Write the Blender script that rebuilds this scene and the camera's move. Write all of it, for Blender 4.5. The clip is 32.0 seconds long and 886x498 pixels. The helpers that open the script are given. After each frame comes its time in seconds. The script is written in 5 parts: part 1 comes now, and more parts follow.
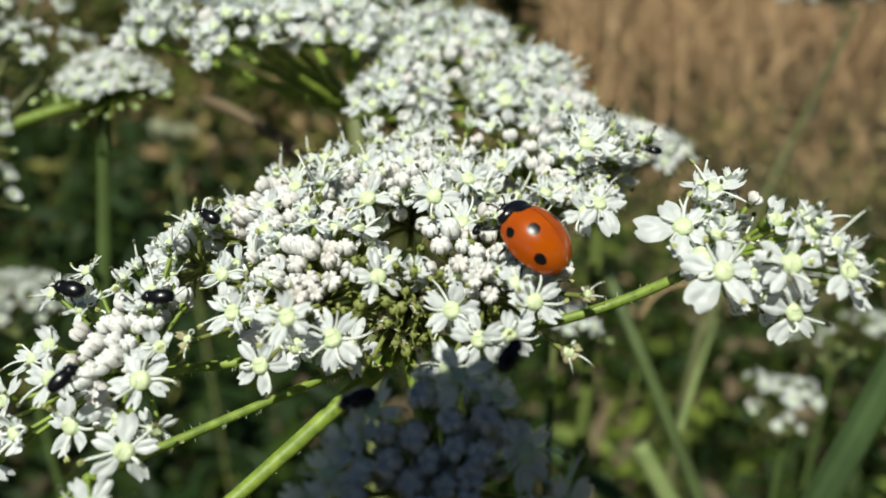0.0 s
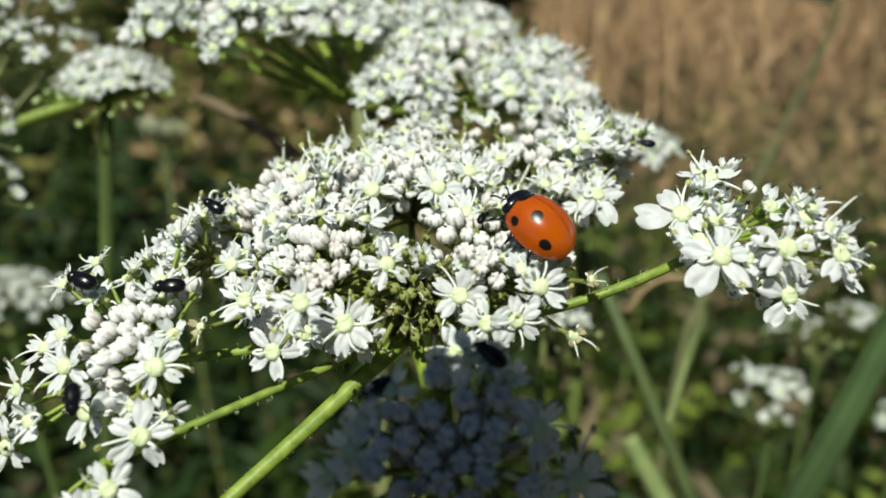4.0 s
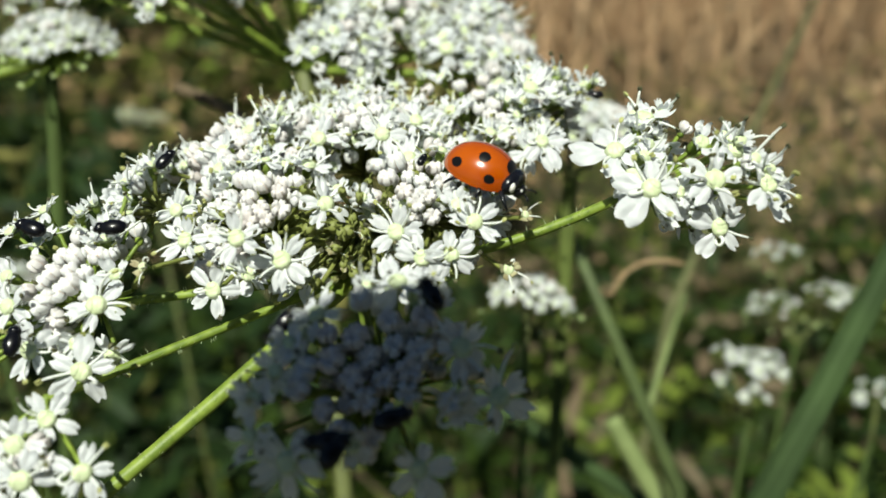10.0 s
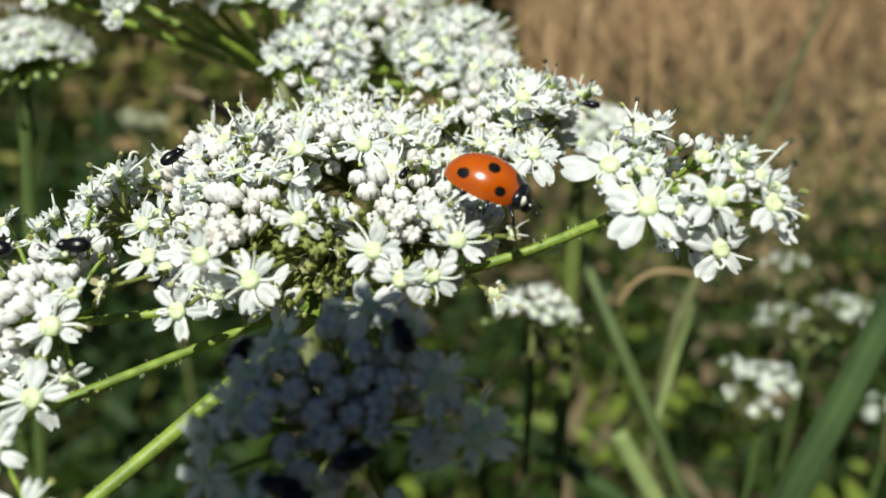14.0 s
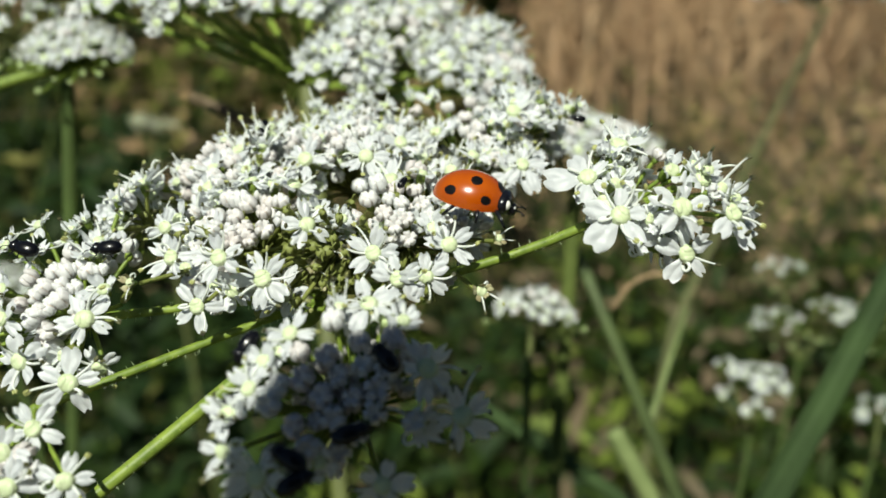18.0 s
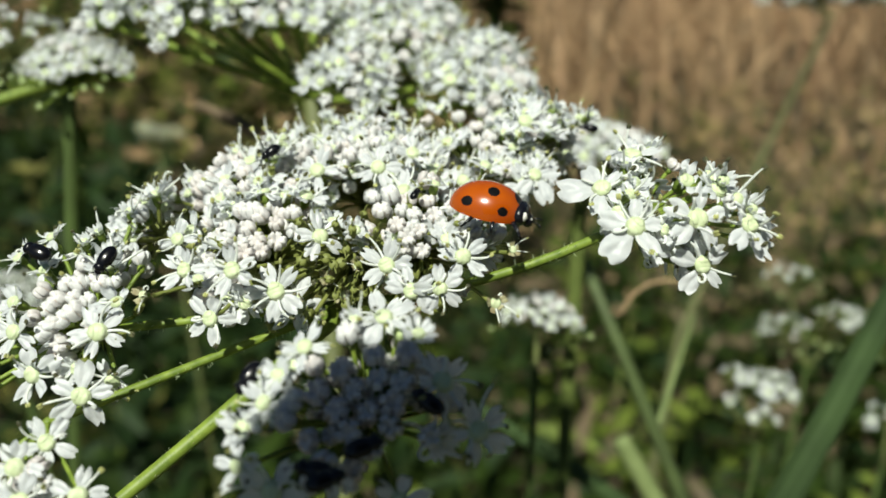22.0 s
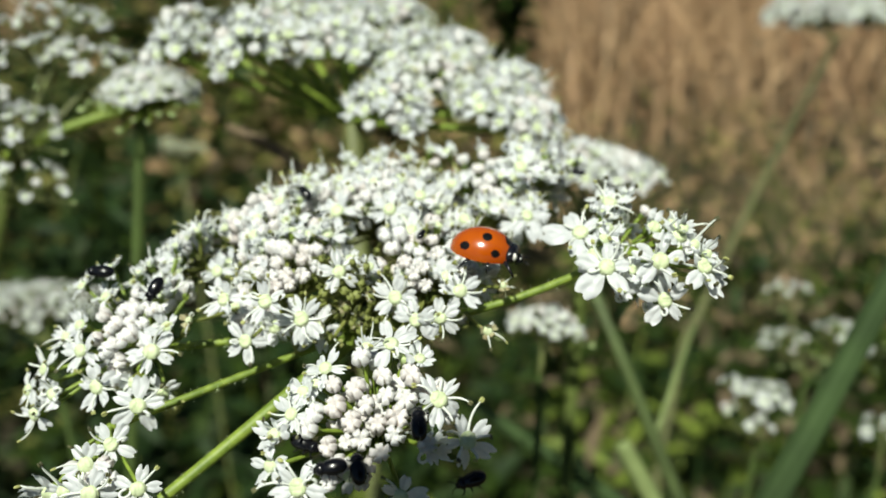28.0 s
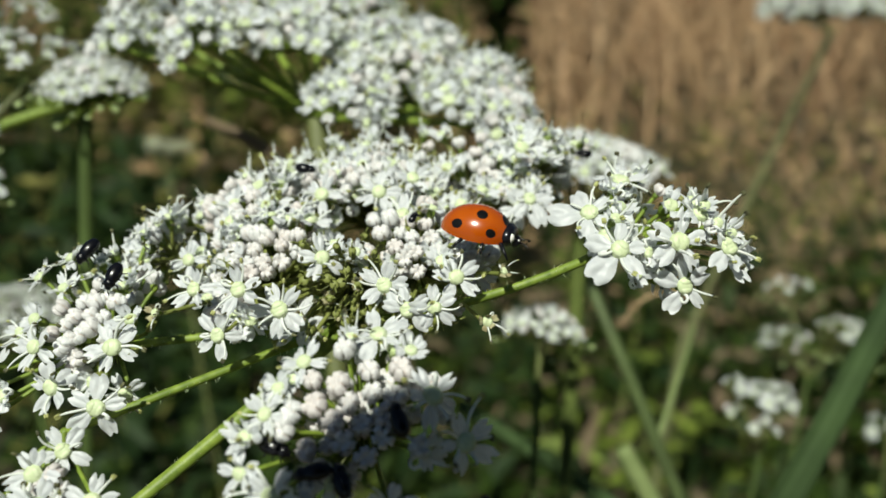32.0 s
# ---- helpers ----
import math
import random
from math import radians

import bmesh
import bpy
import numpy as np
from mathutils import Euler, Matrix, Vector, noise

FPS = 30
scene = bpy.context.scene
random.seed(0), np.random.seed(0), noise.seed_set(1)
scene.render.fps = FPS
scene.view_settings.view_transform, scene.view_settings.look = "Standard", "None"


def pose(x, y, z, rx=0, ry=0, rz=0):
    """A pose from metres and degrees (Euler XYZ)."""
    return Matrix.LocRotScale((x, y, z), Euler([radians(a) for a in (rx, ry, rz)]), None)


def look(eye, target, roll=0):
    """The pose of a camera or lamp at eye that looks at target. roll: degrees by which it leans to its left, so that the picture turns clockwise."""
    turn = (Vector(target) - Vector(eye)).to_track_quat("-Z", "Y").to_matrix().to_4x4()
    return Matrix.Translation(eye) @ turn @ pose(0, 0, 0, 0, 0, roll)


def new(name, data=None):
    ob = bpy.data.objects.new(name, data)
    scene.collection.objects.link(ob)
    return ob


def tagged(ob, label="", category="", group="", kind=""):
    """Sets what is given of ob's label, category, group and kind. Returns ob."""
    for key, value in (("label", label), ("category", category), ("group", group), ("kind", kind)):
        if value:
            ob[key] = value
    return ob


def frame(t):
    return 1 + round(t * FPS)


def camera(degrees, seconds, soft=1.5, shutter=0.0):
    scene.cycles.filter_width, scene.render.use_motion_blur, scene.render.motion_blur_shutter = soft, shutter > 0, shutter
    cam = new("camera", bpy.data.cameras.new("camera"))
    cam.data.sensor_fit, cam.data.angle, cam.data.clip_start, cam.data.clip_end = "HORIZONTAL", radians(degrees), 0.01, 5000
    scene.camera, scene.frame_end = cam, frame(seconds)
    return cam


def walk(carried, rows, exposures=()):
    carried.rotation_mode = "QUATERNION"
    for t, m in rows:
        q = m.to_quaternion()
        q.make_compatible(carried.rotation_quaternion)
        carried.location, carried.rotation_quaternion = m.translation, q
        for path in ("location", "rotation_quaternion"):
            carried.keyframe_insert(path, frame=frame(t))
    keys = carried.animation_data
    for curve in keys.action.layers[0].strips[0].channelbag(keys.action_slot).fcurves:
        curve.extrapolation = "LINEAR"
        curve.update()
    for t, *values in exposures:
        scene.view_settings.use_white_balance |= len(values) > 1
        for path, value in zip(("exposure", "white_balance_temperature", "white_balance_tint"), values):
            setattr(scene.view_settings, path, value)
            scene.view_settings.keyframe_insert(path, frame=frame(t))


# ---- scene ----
cam = camera(58.8, 32.0, 1.7)
cam.data.dof.use_dof = True
cam.data.dof.focus_distance = 0.065
cam.data.dof.aperture_fstop = 24.0
PATH = [
    (0, 0, 0.00353, 0.79835, 65.104, 0.21, 1.205),
    (0.5, 0, 0.00123, 0.79943, 65.027, 0.362, 0.943),
    (1, 0, 0.00058, 0.79973, 64.778, 0.155, 0.677),
    (1.5, 0, 0.0021, 0.79902, 64.83, 0.209, 0.305),
    (2, 0, 0.0034, 0.79842, 64.849, 0.278, -0.083),
    (2.5, 0, 0.00232, 0.79892, 64.924, -0.074, 0.449),
    (4.5, 0, 0.00205, 0.79904, 64.777, 0.416, 0.263),
    (5, 0, 0.00477, 0.79777, 64.902, 0.508, -0.333),
    (5.5, 0, 0.00413, 0.79808, 64.941, 0.445, -0.345),
    (6, 0, 0.00274, 0.79872, 64.642, 0.378, -0.161),
    (6.5, 0, 0.00301, 0.79859, 64.853, 0.22, -0.026),
    (7, 0, 0.00425, 0.79802, 64.703, 0.185, 0.025),
    (7.5, 0, 0.00646, 0.79699, 64.796, 0.618, -0.529),
    (8, 0, 0.00735, 0.79657, 64.538, 0.644, -0.783),
    (8.5, 0, 0.00416, 0.79806, 64.154, 0.343, -0.945),
    (9, 0, 0.00349, 0.79837, 64.106, 0.284, -1.303),
    (9.5, 0, 0.00165, 0.79923, 64.147, 0.296, -1.218),
    (10, 0, 0.00091, 0.79957, 63.836, 0.449, -0.975),
    (10.5, 0, 0.00086, 0.7996, 63.882, 0.387, -0.783),
    (11, 0, -0.00049, 0.80023, 63.692, 0.053, -0.111),
    (11.5, 0, 0.00256, 0.79881, 64.039, 0.488, -1.08),
    (12, 0, 0.00492, 0.79771, 64.106, 0.302, -1.076),
    (12.5, 0, 0.00553, 0.79742, 64.111, 0.424, -1.21),
    (13, 0, 0.00399, 0.79814, 64.421, 0.273, -0.781),
    (13.5, 0, 0.00343, 0.7984, 64.516, 0.15, -0.415),
    (14, 0, 0.00461, 0.79785, 64.366, 0.062, -0.56),
    (14.5, 0, 0.00693, 0.79677, 64.428, 0.088, -0.75),
    (16.5, 0, 0.00397, 0.79815, 64.354, -0.518, -0.492),
    (17, 0, 0.00159, 0.79926, 64.505, -0.546, -0.462),
    (17.5, 0, 5e-05, 0.79998, 64.58, -0.304, -0.389),
    (18, 0, -0.00104, 0.80048, 64.597, -0.176, -0.179),
    (18.5, 0, -0.00107, 0.8005, 64.675, -0.008, -0.38),
    (19, 0, -0.00209, 0.80097, 64.64, -0.091, -0.192),
    (19.5, 0, -0.00268, 0.80125, 64.862, -0.026, -0.252),
    (20, 0, -0.00212, 0.80099, 64.889, -0.093, -0.238),
    (20.5, 0, -0.0015, 0.8007, 65.098, -0.053, -0.427),
    (21, 0, -0.00104, 0.80048, 64.939, 0.007, -0.165),
    (21.5, 0, -0.00046, 0.80021, 65.056, 0.037, -0.2),
    (22, 0, -0.00075, 0.80035, 65.102, 0.124, 0.115),
    (22.5, 0, -0.00022, 0.8001, 65.17, 0.081, 0.112),
    (23, 0, 1e-05, 0.8, 65.288, 0.01, 0.096),
    (23.5, 0, -0.0008, 0.80037, 65.383, -0.128, 0.218),
    (24, 0, -0.00229, 0.80107, 65.453, -0.109, 0.483),
    (24.5, 0, -0.00401, 0.80187, 65.636, -0.153, 0.772),
    (26.5, 0, -0.00921, 0.80429, 66.059, 0.057, 0.827),
    (27, 0, -0.0095, 0.80443, 66.161, -0.014, 0.94),
    (27.5, 0, -0.01023, 0.80477, 66.262, 0.061, 1.096),
    (28, 0, -0.01058, 0.80494, 66.073, 0.056, 1.112),
    (28.5, 0, -0.01012, 0.80472, 66.127, 0.256, 1.085),
    (29, 0, -0.00722, 0.80337, 66.232, 0.177, 0.567),
    (29.5, 0, -0.00625, 0.80291, 66.293, 0.311, 0.355),
    (30, 0, -0.00485, 0.80226, 66.115, 0.229, 0.164),
    (30.5, 0, -0.00537, 0.8025, 66.011, 0.365, 0.307),
    (31, 0, -0.00408, 0.8019, 66.08, 0.417, -0.027),
    (31.5, 0, -0.00382, 0.80178, 66.106, 0.147, 0.174),
    (32, 0, -0.00384, 0.80179, 66.03, 0.255, 0.414),
]
# the front umbel's sway: seconds, millimetres, degrees
SWAY = [
    (0, 3.229, -0.819, -1.931, 1.554, 0.317, 0.666),
    (0.5, 2.885, -0.747, -1.734, 1.39, 0.3, 0.635),
    (1, 3.197, -0.553, -1.256, 1.02, 0.362, 0.776),
    (1.5, 3.725, -0.608, -1.436, 1.3, 0.417, 0.907),
    (2, 3.309, -0.598, -1.393, 1.305, 0.337, 0.74),
    (2.5, 3.567, -0.915, -2.169, 1.568, 0.288, 0.627),
    (4.5, 4.541, -0.493, -1.236, 0.872, 0.759, 1.644),
    (5, 4.146, -0.651, -1.564, 0.912, 0.778, 1.702),
    (5.5, 3.573, -0.704, -1.633, 1.016, 0.655, 1.439),
    (6, 3.691, -0.347, -0.817, 0.782, 0.635, 1.375),
    (6.5, 3.584, -0.799, -1.895, 1.39, 0.592, 1.304),
    (7, 4.809, -0.253, -0.715, 0.518, 0.832, 1.792),
    (7.5, 4.804, -0.202, -0.609, 0.385, 0.891, 1.92),
    (8, 4.538, 0.081, 0.053, 0.499, 0.804, 1.73),
    (8.5, 2.301, 0.317, 0.734, 0.293, 0.396, 0.843),
    (9, 1.023, 0.27, 0.665, 0.373, 0.309, 0.663),
    (9.5, 0.559, 0.569, 1.301, 0.152, 0.243, 0.516),
    (10, 0.901, 0.955, 2.117, 0.16, 0.195, 0.411),
    (10.5, 1.029, 0.751, 1.714, 0.518, 0.27, 0.578),
    (11, 1.353, 1.081, 2.424, 0.144, 0.464, 0.969),
    (11.5, -0.099, 0.887, 2.035, 0.144, 0.337, 0.712),
    (12, -0.461, 0.878, 1.92, -0.109, 0.114, 0.238),
    (12.5, -1.269, 0.916, 1.985, 0.068, 0.03, 0.065),
    (13, -1.119, 0.533, 1.169, 0.662, -0.001, 0.006),
    (13.5, -0.92, 0.293, 0.694, 0.628, 0.114, 0.25),
    (14, -0.737, 0.597, 1.363, 0.259, 0.154, 0.331),
    (14.5, -0.906, 0.615, 1.352, 0.272, 0.038, 0.084),
    (16.5, -1.301, 0.747, 1.588, 0.453, -0.082, -0.168),
    (17, -1.952, 0.552, 1.188, 0.68, -0.04, -0.078),
    (17.5, -2.016, 0.794, 1.722, 0.533, -0.027, -0.053),
    (18, -1.484, 0.583, 1.307, 0.501, 0.061, 0.133),
    (18.5, -1.607, 0.537, 1.246, 0.932, 0.114, 0.255),
    (19, -1.522, 0.684, 1.585, 0.873, 0.142, 0.312),
    (19.5, -1.868, 0.448, 1.036, 0.873, 0.091, 0.203),
    (20, -1.773, 0.499, 1.158, 0.738, 0.109, 0.241),
    (20.5, -2.175, 0.367, 0.798, 0.701, -0.006, -0.006),
    (21, -1.388, 0.526, 1.204, 0.522, 0.106, 0.232),
    (21.5, -1.174, 0.288, 0.68, 0.735, 0.104, 0.23),
    (22, -0.822, 0.433, 0.968, 0.544, 0.046, 0.098),
    (22.5, -1.009, 0.455, 1.026, 0.57, 0.066, 0.142),
    (23, -1.32, 0.37, 0.795, 0.706, -0.023, -0.051),
    (23.5, -1.666, 0.069, 0.119, 1.113, -0.009, -0.024),
    (24, -1.528, 0.137, 0.285, 0.904, 0.003, 0),
    (24.5, -1.819, -0.031, -0.067, 1.199, 0.073, 0.146),
    (26.5, -2.645, -0.353, -1.044, 1.67, -0.14, -0.475),
    (27, -2.527, -0.575, -1.47, 1.382, -0.111, -0.402),
    (27.5, -2.57, -0.481, -1.313, 1.637, -0.145, -0.477),
    (28, -1.9, -0.313, -0.882, 0.996, -0.111, -0.354),
    (28.5, -1.62, -0.294, -0.805, 0.844, -0.081, -0.27),
    (29, -2.22, -0.317, -0.911, 0.761, -0.138, -0.387),
    (29.5, -2.326, -0.114, -0.671, 0.91, -0.16, -0.538),
    (30, -2.341, 0.149, -0.246, 0.586, -0.108, -0.504),
    (30.5, -1.902, 0.241, -0.06, 0.378, -0.128, -0.557),
    (31, -2.479, 0.36, 0.011, 0.54, -0.331, -1.028),
    (31.5, -2.349, 0.221, -0.013, 0.392, -0.269, -0.912),
    (32, -1.598, 0.226, 0.283, 0.097, -0.185, -0.741),
]
# the back umbels' sway: seconds, millimetres along the lens's right and up, for the near and the far one
SWAY_BACK = [
    (0, 4.96, -4.92, 4.23, -5.21),
    (0.5, 6.35, -4.11, 5.93, -4.36),
    (1, 6.04, -3.97, 5.34, -4.41),
    (1.5, 5.48, -4.37, 4.7, -4.71),
    (2, 4.61, -4.24, 3.37, -4.59),
    (2.5, 5.39, -5.06, 4, -5.78),
    (4.5, 6.93, -3.78, 5.88, -4.99),
    (5, 5.14, -4.17, 2.64, -5.13),
    (5.5, 4.37, -3.87, 2.1, -4.79),
    (6, 5.64, -2.97, 4.2, -3.89),
    (6.5, 5.63, -3.97, 4.39, -5.33),
    (7, 5.43, -3.77, 3.49, -4.85),
    (7.5, 4.28, -3.64, 1.89, -4.26),
    (8, 3.84, -2.92, 1.24, -3.43),
    (8.5, 2.65, -1.2, 1.23, -1.74),
    (9, 0.97, -0.85, -0.14, -1.38),
    (9.5, 0.67, -0.75, -0.57, -1.38),
    (10, 1.23, 0.08, 0.28, -0.71),
    (10.5, 0.8, -0.51, -0.23, -1.61),
    (11, 2.31, -0.48, 1.83, -1.53),
    (11.5, -2.05, -0.24, -3.37, -0.63),
    (12, -3.68, -0.97, -4.89, -1.67),
    (12.5, -4.55, -0.43, -5.96, -0.68),
    (13, -3.26, -0.91, -4.27, -1.74),
    (13.5, -2.11, -1.34, -2.75, -2.4),
    (14, -1.97, -1.27, -2.91, -2.16),
    (14.5, -2.91, -1.5, -4.09, -2.9),
    (16.5, -2.67, -0.72, -3.45, -0.72),
    (17, -2.56, -0.5, -2.76, -0.74),
    (17.5, -1.42, -0.02, -2.01, 0.02),
    (18, -0, -0.36, 0.01, -0.31),
    (18.5, -0.26, -0.14, -0.46, -0.02),
    (19, 0, 0, 0, 0),
    (19.5, -0.04, -0.43, 0.21, -0.38),
    (20, -0.48, -0.54, -0.74, -0.53),
    (20.5, -1.24, -0.94, -1.67, -0.93),
    (21, -0.53, -0.8, -1.06, -0.9),
    (21.5, -0.69, -1.37, -1.23, -1.56),
    (22, -0.13, -1.25, -0.75, -1.32),
    (22.5, -0.86, -1.16, -1.52, -1.21),
    (23, -1.3, -1.24, -2.14, -1.33),
    (23.5, -1.08, -1.39, -1.42, -1.53),
    (24, -0.44, -1.38, -0.74, -1.51),
    (24.5, 0.07, -1.26, 0.12, -1.69),
    (26.5, 1.51, -1.13, 2.79, -1.63),
    (27, 1.21, -1.37, 2.58, -2.02),
    (27.5, 2.01, -1.02, 3.46, -1.47),
    (28, 2.4, -0.91, 3.99, -1.39),
    (28.5, 2.82, -1.25, 4.3, -1.78),
    (29, 0.9, -1.87, 1.79, -2.35),
    (29.5, 0.19, -1.9, 0.67, -2.21),
    (30, -1.09, -1.62, -0.57, -1.78),
    (30.5, -0.1, -1.31, 0.33, -1.83),
    (31, -0.75, -1.33, -0.4, -1.35),
    (31.5, -1.08, -1.53, -0.86, -1.84),
    (32, -0.9, -1.44, -0.76, -1.73),
]
walk(cam, [(t, pose(x, y, z, rx, ry, rz)) for t, x, y, z, rx, ry, rz in PATH], [(0, 0.15, 6600, -2), (2, 0.18, 6600, -2), (6, 0.27, 6600, -2), (10, 0.34, 6600, -2), (14, 0.33, 6600, -2), (17, 0.41, 6600, -2), (18, 0.19, 6600, -2), (23, 0.19, 6600, -2), (24, 0.26, 6600, -2), (28, 0.29, 6600, -2), (29, 0.08, 6600, -2), (32, 0.07, 6600, -2)])

# lens axes at rest (x right, y up, z back) laid into the world; plant places below are in centimetres along them
LENS = pose(0, 0, 0.8, 65, 0, 0)
PIVOT = LENS @ Vector((-0.004, 0, -0.065))


def V(x, y, z):
    return LENS @ Vector((x / 100, y / 100, z / 100))


def turn(x, y, z):
    return (LENS.to_3x3() @ Vector((x, y, z))).normalized()


UP = Vector((0, 0, 1))

# ---- light ----
SUN_WAY = turn(0.20, -0.68, -1.0)
world = bpy.data.worlds.new("sky")
scene.world = world
world.use_nodes = True
wn = world.node_tree.nodes
sky = wn.new("ShaderNodeTexSky")
sky.sky_type = "NISHITA"
sky.sun_disc = False
sky.sun_elevation = math.asin(-SUN_WAY.z)
sky.sun_rotation = math.atan2(-SUN_WAY.x, -SUN_WAY.y)
sky.dust_density = 0.3
sky.ozone_density = 6.0
wn["Background"].inputs["Strength"].default_value = 0.028
world.node_tree.links.new(sky.outputs[0], wn["Background"].inputs["Color"])
sun_data = bpy.data.lights.new("sun", "SUN")
sun_data.energy = 5.0
sun_data.angle = radians(0.6)
sun_data.color = (1.0, 0.96, 0.9)
sun = new("sun", sun_data)
sun.matrix_world = look(Vector((0, 0, 3)), Vector((0, 0, 3)) + SUN_WAY)


# ---- materials ----
def material(name, color, rough=0.6, second=None, scale=400.0, bump=0.0, through_light=0.0, vary=0.0, coat=0.0, metal=0.0, detail=3.0, spec=0.5, tint=None):
    m = bpy.data.materials.new(name)
    m.use_nodes = True
    nt = m.node_tree
    n, l = nt.nodes, nt.links
    b = n["Principled BSDF"]
    b.inputs["Roughness"].default_value = rough
    b.inputs["Metallic"].default_value = metal
    b.inputs["Specular IOR Level"].default_value = spec
    b.inputs["Coat Weight"].default_value = coat
    b.inputs["Coat Roughness"].default_value = 0.08
    co = n.new("ShaderNodeTexCoord")
    nz = n.new("ShaderNodeTexNoise")
    nz.inputs["Scale"].default_value = scale
    nz.inputs["Detail"].default_value = detail
    l.new(co.outputs["Object"], nz.inputs["Vector"])
    mix = n.new("ShaderNodeMix")
    mix.data_type = "RGBA"
    ramp = n.new("ShaderNodeMapRange")
    ramp.inputs["From Min"].default_value = 0.35
    ramp.inputs["From Max"].default_value = 0.65
    l.new(nz.outputs["Fac"], ramp.inputs["Value"])
    l.new(ramp.outputs[0], mix.inputs["Factor"])
    mix.inputs["A"].default_value = (*color, 1)
    mix.inputs["B"].default_value = (*(second or [c * 0.8 for c in color]), 1)
    out = mix.outputs["Result"]
    if vary or tint:
        info = n.new("ShaderNodeObjectInfo")
        m2 = n.new("ShaderNodeMix")
        m2.data_type = "RGBA"
        m2.blend_type = "MULTIPLY"
        mr = n.new("ShaderNodeMath")
        mr.operation = "POWER"
        mr.inputs[1].default_value = 1.6
        l.new(info.outputs["Random"], mr.inputs[0])
        l.new(mr.outputs[0], m2.inputs["Factor"])
        l.new(out, m2.inputs["A"])
        m2.inputs["B"].default_value = (*(tint or (1 - vary, 1 - vary, 1 - vary)), 1)
        out = m2.outputs["Result"]
    l.new(out, b.inputs["Base Color"])
    if bump:
        bp = n.new("ShaderNodeBump")
        bp.inputs["Strength"].default_value = bump
        bp.inputs["Distance"].default_value = 0.1 / scale
        l.new(nz.outputs["Fac"], bp.inputs["Height"])
        l.new(bp.outputs[0], b.inputs["Normal"])
    if through_light:
        tr = n.new("ShaderNodeBsdfTranslucent")
        l.new(out, tr.inputs["Color"])
        ms = n.new("ShaderNodeMixShader")
        ms.inputs[0].default_value = through_light
        l.new(b.outputs[0], ms.inputs[1])
        l.new(tr.outputs[0], ms.inputs[2])
        l.new(ms.outputs[0], n["Material Output"].inputs["Surface"])
    return m


PETAL = material("petal_white", (0.84, 0.855, 0.87), 0.42, (0.73, 0.755, 0.78), 1300, 0.5, 0.40)
BUD = material("bud_white", (0.83, 0.84, 0.83), 0.45, (0.73, 0.73, 0.72), 700, 0.35, 0.22, tint=(0.96, 0.89, 0.875))
BUD_SEAM = material("bud_seam_rosy", (0.80, 0.71, 0.65), 0.5, (0.68, 0.58, 0.50), 1500, 0.2, 0.1)
DISC = material("disc_yellow_green", (0.60, 0.665, 0.43), 0.5, (0.52, 0.60, 0.34), 2500, 0.3)
THREAD = material("filament_white", (0.86, 0.88, 0.85), 0.5, (0.78, 0.81, 0.74), 900, 0, 0.2)
ANTHER_PALE = material("anther_yellow_green", (0.50, 0.52, 0.20), 0.6, (0.30, 0.30, 0.10), 1800, 0.2, 0.1)
ANTHER = material("anther_olive", (0.12, 0.12, 0.045), 0.6, (0.05, 0.05, 0.025), 1800, 0.2)
STALK = material("stalk_green", (0.26, 0.345, 0.05), 0.5, (0.135, 0.20, 0.026), 900, 0.6, 0.12, detail=6)
STEM = material("stem_green", (0.085, 0.118, 0.036), 0.65, (0.058, 0.08, 0.025), 160, 0.3)
OLIVE_BUD = material("bud_olive", (0.27, 0.30, 0.075), 0.6, (0.17, 0.19, 0.045), 1500, 0.4, 0.2)
PEDICEL = material("pedicel_green", (0.30, 0.33, 0.09), 0.55, (0.20, 0.23, 0.055), 700, 0.3, 0.25)
PALE_BUD = material("bud_green", (0.52, 0.62, 0.30), 0.5, (0.42, 0.52, 0.22), 900, 0.2, 0.1)
HAIR = material("hair_pale", (0.6, 0.66, 0.4), 0.5, (0.5, 0.6, 0.35), 900, 0, 0.2)
WITHER = material("withered_brown", (0.42, 0.40, 0.24), 0.7, (0.25, 0.21, 0.11), 700, 0.4, 0.1)
SHELL_RED = material("wing_case_red", (0.40, 0.078, 0.002), 0.22, (0.32, 0.05, 0.001), 300, 0.0, 0, coat=0.6)
SHELL_BLACK = material("shell_black", (0.004, 0.004, 0.006), 0.24, (0.008, 0.008, 0.011), 900, 0.1, 0, coat=0.1, spec=0.4)
SPOT = material("spot_black", (0.004, 0.004, 0.004), 0.3, (0.007, 0.006, 0.006), 900, 0.0, 0, spec=0.3)
SHELL_WHITE = material("shell_white", (0.8, 0.78, 0.72), 0.4, (0.7, 0.68, 0.6), 900)
BEETLE = material("beetle_black", (0.003, 0.003, 0.004), 0.25, (0.006, 0.006, 0.008), 2500, 0.12, 0, coat=0.15, spec=0.3)
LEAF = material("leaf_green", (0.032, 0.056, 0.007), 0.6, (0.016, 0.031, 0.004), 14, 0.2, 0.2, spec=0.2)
LEAF_LIGHT = material("leaf_yellow_green", (0.19, 0.245, 0.04), 0.6, (0.12, 0.16, 0.025), 14, 0.2, 0.25, spec=0.25)
STEM_DARK = material("stem_dark_green", (0.042, 0.072, 0.022), 0.8, (0.026, 0.046, 0.014), 90, 0.3, spec=0.25)
STEM_MID = material("stem_mid_green", (0.085, 0.11, 0.024), 0.8, (0.06, 0.08, 0.017), 160, 0.3, spec=0.2)
STEM_OLIVE = material("stem_olive", (0.12, 0.14, 0.035), 0.6, (0.08, 0.09, 0.025), 300, 0.3)
